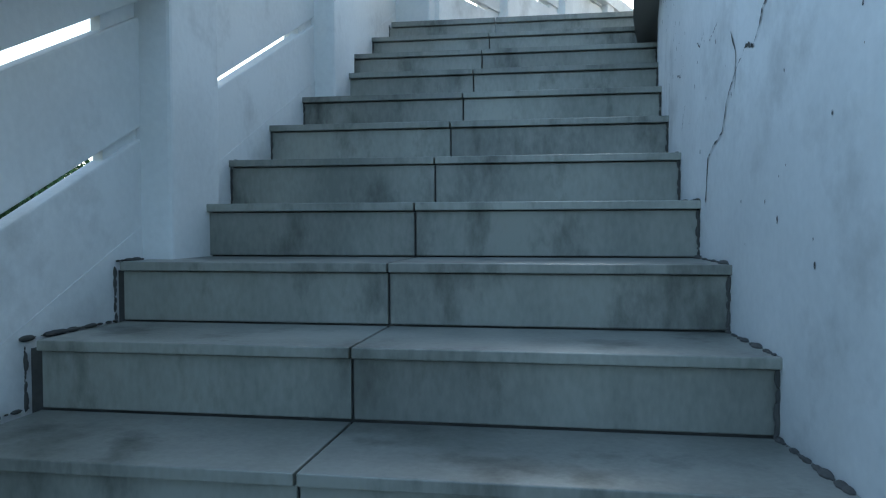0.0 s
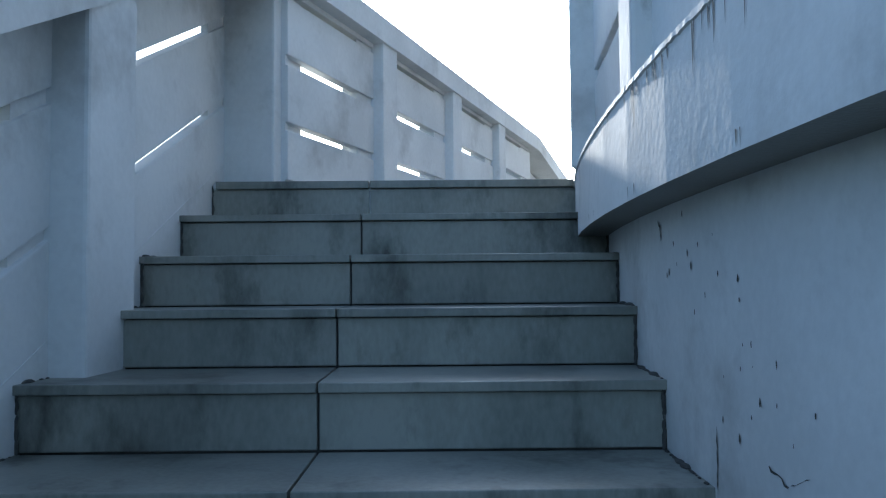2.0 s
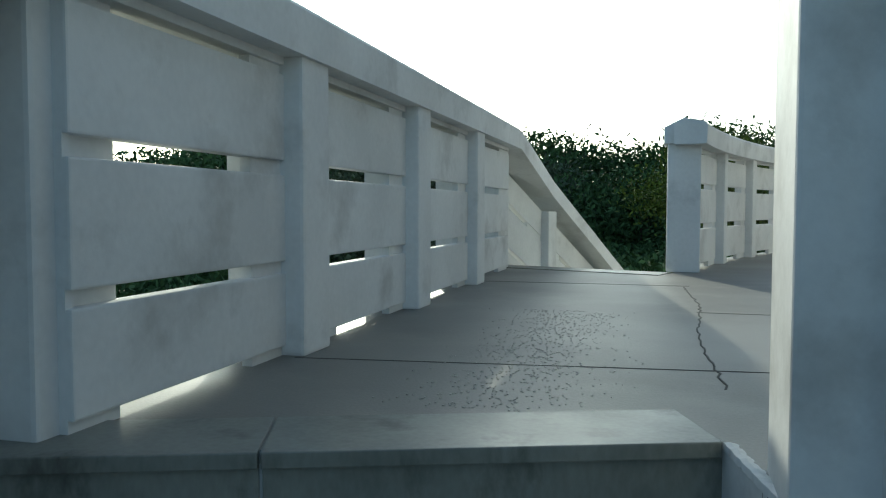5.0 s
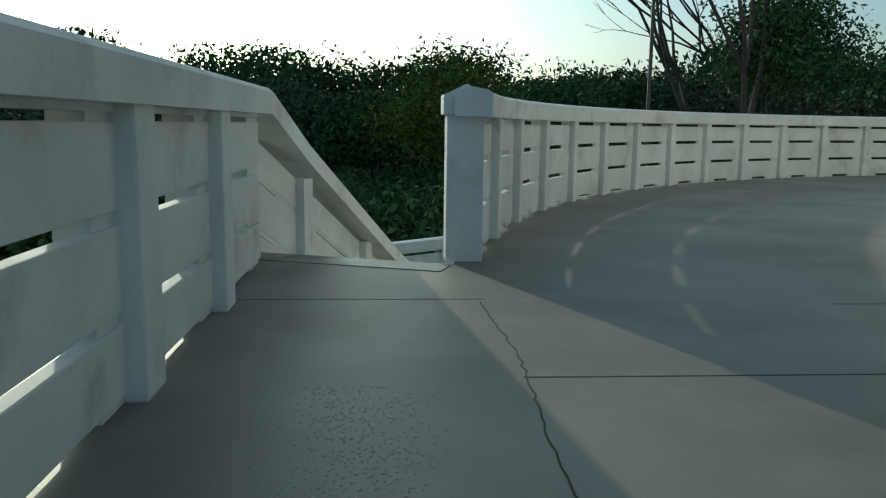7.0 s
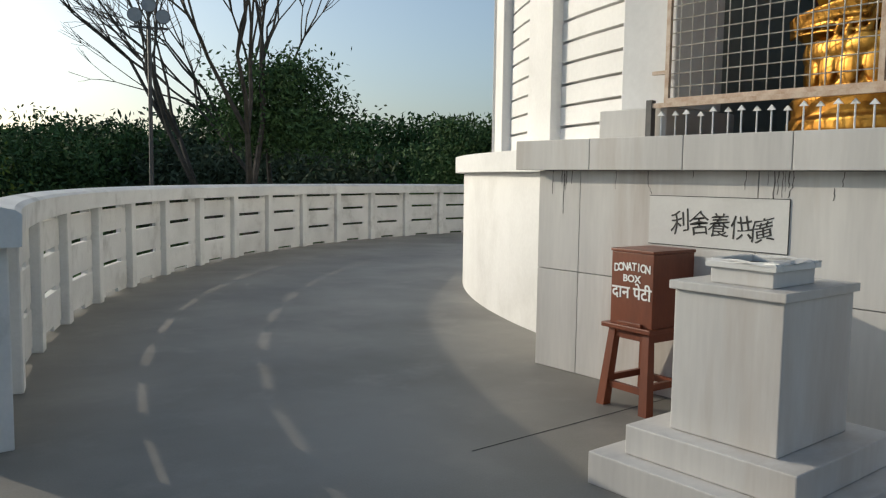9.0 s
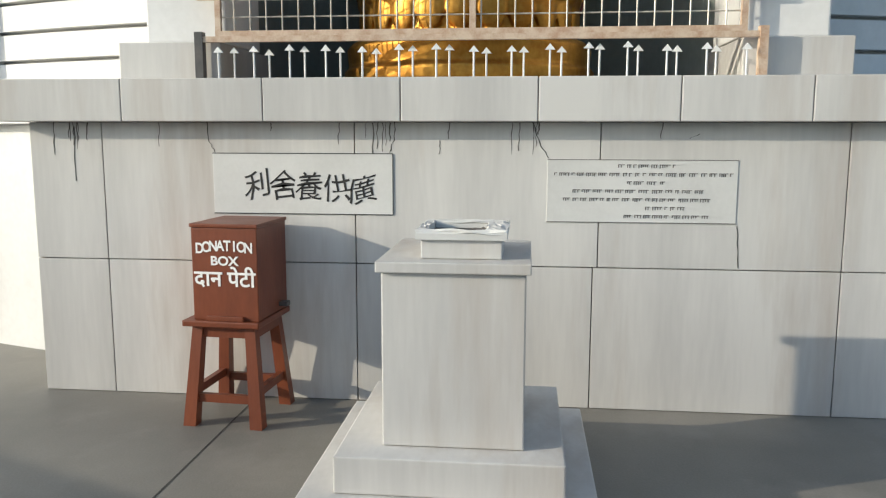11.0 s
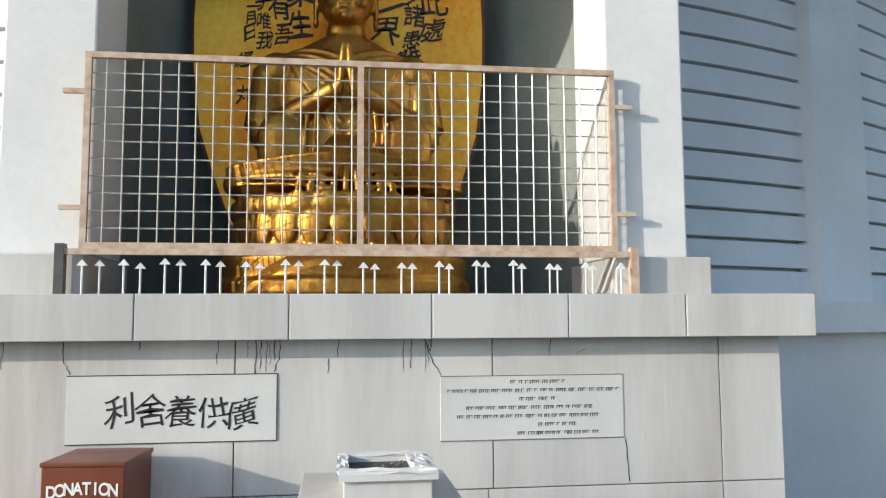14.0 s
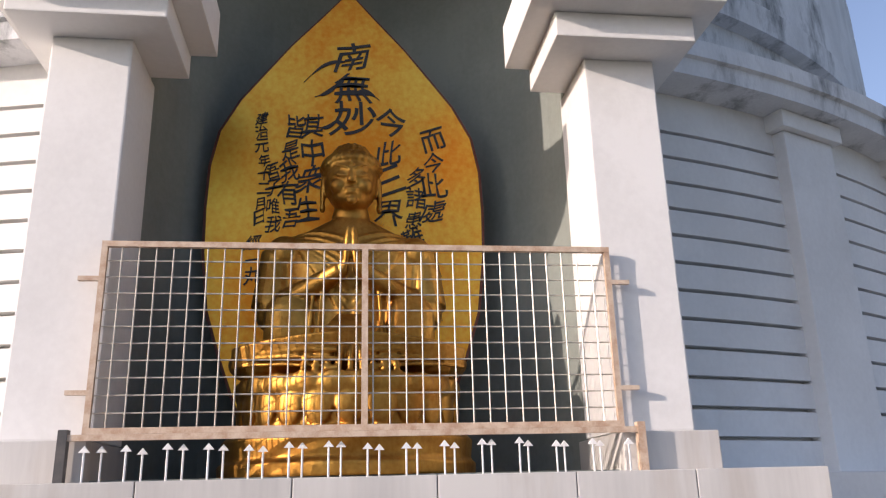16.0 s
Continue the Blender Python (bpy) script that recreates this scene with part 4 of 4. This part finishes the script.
# ---- trees and mast ----
def limb(bm, p, d, length, r, depth, rnd, tips, spread=0.55):
    q = p + d * length
    mid = p + d * length * 0.5 + Vector((rnd.uniform(-1, 1), rnd.uniform(-1, 1), rnd.uniform(-.5, .5))) * length * 0.06
    add_tube(bm, p, mid, r, r * 0.82, 6 if depth > 2 else 4, False)
    add_tube(bm, mid, q, r * 0.82, r * 0.62, 6 if depth > 2 else 4, False)
    if depth == 0:
        tips.append(q)
        return
    for _ in range(rnd.choice((2, 3)) if depth > 1 else 3):
        v = Vector((rnd.gauss(0, 1), rnd.gauss(0, 1), rnd.gauss(0.25, 0.7))).normalized()
        limb(bm, q, (d + v * spread * rnd.uniform(0.8, 1.4)).normalized(), length * rnd.uniform(0.62, 0.86), r * 0.62, depth - 1, rnd, tips, spread)
    if depth > 1:
        tips.append(mid)


def crown_mesh(name, seed, mat, clumps, leaves, w, h, size):
    """Leaf blades in uneven clumps with gaps between."""
    rnd = np.random.RandomState(seed)
    verts, faces = [], []
    for c in range(clumps):
        t, u = rnd.uniform(0, 2 * math.pi), rnd.uniform(-0.75, 1)
        rad = w * (1 - max(u, -0.2) ** 2 * 0.75) ** 0.5 * rnd.uniform(0.2, 0.92)
        cen = np.array((rad * math.cos(t), rad * math.sin(t), h * u + rnd.uniform(-0.2, 0.2) * h))
        s = rnd.uniform(0.18, 0.36) * w
        for _ in range(leaves):
            p = cen + np.clip(rnd.normal(0, 0.8, 3), -1.5, 1.5) * np.array((s, s, s * 0.55))
            a = rnd.normal(0, 1, 3)
            a /= np.linalg.norm(a)
            b = np.cross(a, rnd.normal(0, 1, 3))
            b /= np.linalg.norm(b)
            l, k = size * rnd.uniform(0.7, 1.4), size * 0.45
            i = len(verts)
            verts += [tuple(p - a * l), tuple(p + b * k), tuple(p + a * l), tuple(p - b * k)]
            faces.append((i, i + 1, i + 2, i + 3))
    me = bpy.data.meshes.new(name)
    me.from_pydata(verts, [], faces)
    me.materials.append(mat)
    return me


def trunk_mesh(seed, height, r, depth, spread=0.55):
    rnd = random.Random(seed)
    bm, tips = bmesh.new(), []
    limb(bm, Vector((0, 0, -0.2)), Vector((0, 0, 1)), height, r, depth, rnd, tips, spread)
    me = bpy.data.meshes.new("trunk")
    bm.to_mesh(me)
    bm.free()
    me.materials.append(BARK)
    return me


CROWNS = [crown_mesh("crown", 1, LEAF, 110, 95, 3.6, 2.4, 0.14), crown_mesh("crown", 2, LEAF3, 100, 95, 3.4, 2.0, 0.13),
          crown_mesh("crown", 3, LEAF, 95, 95, 3.0, 2.6, 0.13), crown_mesh("crown", 4, LEAF2, 70, 90, 3.0, 1.8, 0.11)]
TRUNKS = [trunk_mesh(5, 1.6, 0.20, 4), trunk_mesh(6, 1.5, 0.17, 4)]


def tree(bearing, dist, top, kind=0, scale=1.0, label="leafy dark green tree beyond the terrace"):
    x, y = 0.8 + dist * math.sin(radians(bearing)), 0.6 + dist * math.cos(radians(bearing))
    ob = tagged(empty("tree", pose(x, y, GROUND_Z, 0, 0, bearing * 37 % 360)), label, "tree", group="trees round the terrace")
    ob.scale = (scale,) * 3
    shared("trunk", TRUNKS[kind % 2], ob, Matrix())
    hc = (3.0, 2.5, 3.3, 2.4)[kind]
    shared("crown", CROWNS[kind], ob, Matrix.Translation((0, 0, (top - GROUND_Z) / scale - hc)))
    return ob


rnd = random.Random(3)
b = -34.0
while b < 92:
    tree(b, rnd.uniform(30, 40), rnd.uniform(2.2, 3.6), rnd.choice((0, 1, 2, 1)), rnd.uniform(0.9, 1.25))
    tree(b + 2.2, rnd.uniform(42, 54), rnd.uniform(4.0, 5.7), rnd.choice((0, 1, 2)), rnd.uniform(1.2, 1.5))
    b += rnd.uniform(4.2, 5.6)
b = 96.0
while b < 330:
    tree(b, rnd.uniform(36, 52), rnd.uniform(2, 4), rnd.choice((0, 1, 2)), rnd.uniform(1.2, 1.5))
    b += rnd.uniform(9, 13)
tree(27.0, 27, 5.1, 0, 0.66, "dense dark leafy tree behind the railing")
tree(40.5, 30, 3.6, 2, 0.75, "small open-crowned tree by the building")
tree(-21, 22, 2.2, 1, 0.9, "tree with thin crown beyond the parapet")
tree(4.5, 26, 2.9, 3, 0.85, "yellow-green tree catching the sun")
# undergrowth
under = crown_mesh("undergrowth", 9, LEAF, 60, 90, 3.4, 1.3, 0.15)
for i in range(70):
    bb = -36 + i * 1.9
    d = 25 + 5 * math.sin(i * 1.7) + (i % 3) * 2.5
    ob = new("bush", under)
    ob.matrix_world = pose(0.8 + d * math.sin(radians(bb)), 0.6 + d * math.cos(radians(bb)), GROUND_Z + 1.5, 0, 0, i * 53)
    tagged(ob, "dark green bush under the trees", "bush", group="bushes round the terrace")
# bare trees
for bearing, dist, seed, h in ((24.6, 25, 8, 4.4), (26.5, 30, 9, 4.0), (22.3, 29, 12, 4.2)):
    me = trunk_mesh(seed, h, 0.20, 6, 0.42)
    ob = tagged(empty("bare_tree", pose(0.8 + dist * math.sin(radians(bearing)), 0.6 + dist * math.cos(radians(bearing)), GROUND_Z)),
                "tall leafless tree with fine spreading twigs", "tree", group="bare trees")
    shared("trunk", me, ob, Matrix())

mast = tagged(empty("floodlight_mast", pose(0.8 + 24 * math.sin(radians(18.3)), 0.6 + 24 * math.cos(radians(18.3)), GROUND_Z, 0, 0, -18)), "tall dark steel mast with three round floodlights", "floodlight")
H_M = 9.6
part("pole", add_tube(bmesh.new(), (0, 0, -0.1), (0, 0, H_M), 0.08, 0.05, 10), POLE, mast)
part("crossbar", box(-0.5, 0.5, -0.03, 0.03, H_M, H_M + 0.06), POLE, mast)
for x, z in ((-0.36, 0.33), (0.36, 0.33), (0, 0.62)):
    bm = bmesh.new()
    add_tube(bm, (x, -0.14, H_M + z), (x, 0.12, H_M + z), 0.20, 0.11, 20)
    lamp = part("floodlight", bm, POLE, mast)
    part("lens", add_tube(bmesh.new(), (x, -0.15, H_M + z), (x, -0.141, H_M + z), 0.18, 0.18, 20), LENSG, lamp)
    part("bracket", box(x - 0.02, x + 0.02, -0.02, 0.02, H_M + 0.05, H_M + z - 0.1), POLE, mast)

# ---- floor joints ----
joints = tagged(empty("floor_joints"), "dark joints and a crack in the concrete floor", "floor joint", kind="structure")
part("joint", box(1.19, 4.3, 2.374, 2.382, 0.0005, 0.0015), GROUT, joints)
part("joint", box(-0.02, 1.2, 3.6, 3.606, 0.0005, 0.0015), GROUT, joints)
part("joint", box(2.9, 4.34, 3.474, 3.481, 0.0005, 0.0015), GROUT, joints)
bm = bmesh.new()
add_sweep(bm, [(-0.02, 0.955, 0.0006), (0.67, 1.03, 0.0006), (1.25, 1.092, 0.0006), (2.6, 1.24, 0.0006)], [(-0.003, 0), (0.003, 0), (0.003, 0.001), (-0.003, 0.001)])
part("joint", bm, GROUT, joints)
rnd = random.Random(7)
path = []
y = 3.55
while y > 0.85:
    path.append(Vector((1.19 + 0.02 * math.sin(y * 3) + rnd.uniform(-0.008, 0.008), y, 0.0012)))
    y -= 0.05
bm = bmesh.new()
add_sweep(bm, path, [(-0.003, 0), (0.003, 0), (0.003, 0.001), (-0.003, 0.001)])
part("crack", bm, GROUT, joints)
# flaked skin of cement on the landing
bm = bmesh.new()
for i in range(1100):
    cx, cy = rnd.gauss(0.67, 0.11), rnd.uniform(0.5, 2.3)
    w = rnd.uniform(0.001, 0.0042)
    k0 = rnd.uniform(0, 6)
    top = [bm.verts.new((cx + w * rnd.uniform(0.5, 1.2) * math.cos(k0 + k * 1.257), cy + 1.6 * w * rnd.uniform(0.5, 1.2) * math.sin(k0 + k * 1.257), 0.002)) for k in range(5)]
    low = [bm.verts.new((v.co.x, v.co.y, -0.001)) for v in top]
    bm.faces.new(top)
    for k in range(5):
        bm.faces.new((top[k], low[k], low[(k + 1) % 5], top[(k + 1) % 5]))
tagged(mesh_object("cement_flakes", bm, FLAKES), "pale flakes of worn cement on the landing floor", "flakes", kind="stuff")

# ---- stair tiles ----
def piece_mesh(name, x0, x1, y0, y1, z0, z1):
    me = bpy.data.meshes.new(name)
    bm = box(x0, x1, y0, y1, z0, z1, 0.003)
    bmesh.ops.recalc_face_normals(bm, faces=bm.faces[:])
    bm.to_mesh(me)
    bm.free()
    me.materials.append(TILE)
    return me


T_L = piece_mesh("tread_tile", LEFT_A - 0.02, -0.003, -0.02, RUN - 0.004, -0.025, 0)
R_L = piece_mesh("riser_tile", LEFT_A - 0.02, -0.003, 0.0, 0.012, -RISE + 0.004, -0.028)
for flight, m in ((stairs_near, M_NEAR), (stairs_far, M_FAR)):
    mi = m.copy()
    for k in range(STEPS):
        right = wall_a(m, -k * RUN - 0.1, 11.86)
        lift = Matrix.Translation((0, -k * RUN, -k * RISE))
        shared("riser_tile", R_L, flight, mi @ lift @ Matrix.Translation((0, -0.012, 0)))
        me = piece_mesh("riser_tile", 0.003, right, 0.0, 0.012, -RISE + 0.004, -0.028)
        shared("riser_tile", me, flight, mi @ lift @ Matrix.Translation((0, -0.012, 0)))
        if k:
            shared("tread_tile", T_L, flight, mi @ lift @ Matrix.Translation((0, -0.012, 0)))
            me = piece_mesh("tread_tile", 0.003, right, -0.02, RUN - 0.004, -0.025, 0)
            shared("tread_tile", me, flight, mi @ lift @ Matrix.Translation((0, -0.012, 0)))
    # landing nosing
    right = wall_a(m, 0, R_EDGE) - 0.01
    for x0, x1 in ((LEFT_A + 0.1, -0.003), (0.003, right)):
        me = piece_mesh("nosing_tile", x0, x1, -0.032, 0.22, -0.027, 0.005)
        shared("nosing_tile", me, flight, mi)

# ---- cracks in the round wall ----
def crack(points, width, name="crack"):
    """A jagged dark hair crack on the round wall, by angle in degrees and height."""
    rnd = random.Random(len(points) + int(points[0][0] * 10))
    fine = []
    for (a0, z0), (a1, z1) in zip(points, points[1:]):
        for k in range(6):
            f = k / 6
            fine.append((a0 + (a1 - a0) * f + rnd.uniform(-0.012, 0.012), z0 + (z1 - z0) * f + rnd.uniform(-0.004, 0.004)))
    fine.append(points[-1])
    bm = bmesh.new()
    prev = None
    for i, (a, z) in enumerate(fine):
        w = width * rnd.uniform(0.4, 1.3) * (0.3 if i in (0, len(fine) - 1) else 1)
        t = radians(a)
        dt = w / R_WALL
        quad = [bm.verts.new(arc_point(t - dt * 0.8, R_WALL + 0.0012, z - w * 0.5)), bm.verts.new(arc_point(t + dt * 0.8, R_WALL + 0.0012, z + w * 0.5))]
        if prev:
            bm.faces.new((prev[0], quad[0], quad[1], prev[1]))
        prev = quad
    return part(name, bm, GROUT, wall_cracks)


wall_cracks = tagged(empty("wall_cracks"), "dark jagged cracks and flaked paint on the round wall", "crack", kind="structure")
crack(((203.05, -1.20), (203.1, -1.146), (203.19, -1.074), (203.54, -1.042), (203.94, -1.024), (204.17, -0.943), (204.43, -0.9), (204.9, -0.843), (205.18, -0.853),
       (205.42, -0.815), (205.5, -0.784), (205.79, -0.756), (206.12, -0.704), (206.35, -0.694), (206.95, -0.692), (207.8, -0.66)), 0.0075)
for pts in (((204.5, -0.93), (204.55, -0.85), (204.3, -0.78)), ((199.38, -0.727), (199.39, -0.80), (199.36, -0.85)),
            ((200.56, -0.748), (200.9, -0.767), (201.25, -0.737)), ((201.44, -0.872), (201.2, -0.92), (201.11, -0.953)), ((203.2, -0.752), (203.5, -0.735), (203.64, -0.723)),
            ((203.0, -0.43), (203.15, -0.437), (203.39, -0.468)), ((197.3, -0.29), (197.42, -0.314), (197.45, -0.34)), ((202.4, -0.72), (202.6, -0.74), (202.9, -0.70))):
    crack(pts, 0.0035)
rnd = random.Random(21)
for i in range(70):
    # flakes where the paint has come off
    a, z = rnd.uniform(197.5, 210), rnd.uniform(-1.5, -0.35)
    nose = (a - 195.5) * -0.115 - 0.15
    if z < nose - 0.1:
        z = nose + rnd.uniform(-0.05, 0.3)
    w = rnd.uniform(0.0015, 0.006)
    bm = bmesh.new()
    n = 7
    vs = [bm.verts.new(arc_point(radians(a) + w * math.cos(k * 6.283 / n) * rnd.uniform(0.4, 1.1) / R_WALL, R_WALL + 0.001, z + 1.8 * w * math.sin(k * 6.283 / n) * rnd.uniform(0.5, 1.2))) for k in range(n)]
    bm.faces.new(vs)
    part("flake", bm, GROUT, wall_cracks)
# grime where the steps meet the walls
for flight, m in ((stairs_near, M_NEAR),):
    for k in range(16):
        for side in (0, 1):
            bm = bmesh.new()
            for j in range(18):
                b = -k * RUN - 0.02 * j + rnd.uniform(-0.012, 0.012) - 0.02
                a = (wall_a(m, b, R_WALL) - 0.006) if side else left_a(b) + 0.006
                s = rnd.uniform(0.001, 0.006) * rnd.choice((0.6, 1.0, 1.5))
                add_ball(bm, (a, b, -(k + 1) * RISE + 0.001), (s * 1.6, s * 3.5, s), None, 7, 5)
            for j in range(16):
                b = -k * RUN - 0.018
                a = (wall_a(m, b, R_WALL) - 0.004) if side else left_a(b) + 0.004
                s = rnd.uniform(0.001, 0.0055)
                add_ball(bm, (a + rnd.uniform(-0.003, 0.003), b, -(k + 1) * RISE + 0.0098 * j), (s * 1.3, s, s * 3.2), None, 7, 5)
            part("grime", moved(bm, m), GROUT, flight, "black grime and crumbled mortar")

# ---- hair cracks and drip marks on the plinth ----
def plinth_mark(points, width, name, mat):
    rnd2 = random.Random(int(points[0][0] * 1000))
    fine = []
    for (y0, z0), (y1, z1) in zip(points, points[1:]):
        for k in range(5):
            f = k / 5
            fine.append((y0 + (y1 - y0) * f + rnd2.uniform(-0.004, 0.004), z0 + (z1 - z0) * f))
    fine.append(points[-1])
    bm = bmesh.new()
    prev = None
    for y, z in fine:
        w = width * rnd2.uniform(0.5, 1.3)
        cur = [bm.verts.new((PL_X - 0.0012, y - w, z)), bm.verts.new((PL_X - 0.0012, y + w, z))]
        if prev:
            bm.faces.new((prev[0], cur[0], cur[1], prev[1]))
        prev = cur
    return part(name, bm, mat, shrine)


for pts in (((3.67, 1.268), (3.665, 1.19), (3.64, 1.136)), ((2.82, 1.268), (2.825, 1.19), (2.845, 1.136)), ((2.22, 1.268), (2.19, 1.18), (2.15, 1.115)), ((4.40, 1.268), (4.40, 1.12)),
            ((1.52, 1.22), (1.56, 1.20)), ((2.62, 1.19), (2.625, 1.13)), ((1.35, 0.83), (1.335, 0.65)), ((4.30, 1.25), (4.305, 1.0))):
    plinth_mark(pts, 0.0022, "hair_crack", GROUT)
rnd = random.Random(5)
for i in range(26):
    y = rnd.choice((2.93, 2.88, 2.3, 2.2, 3.05, 4.3, 4.25, rnd.uniform(0.8, 4.4), rnd.uniform(2.2, 3.1)))
    y += rnd.uniform(-0.03, 0.03)
    plinth_mark(((y, 1.266), (y + 0.003, 1.266 - rnd.uniform(0.03, 0.14))), rnd.uniform(0.001, 0.003), "drip_mark", FADED)
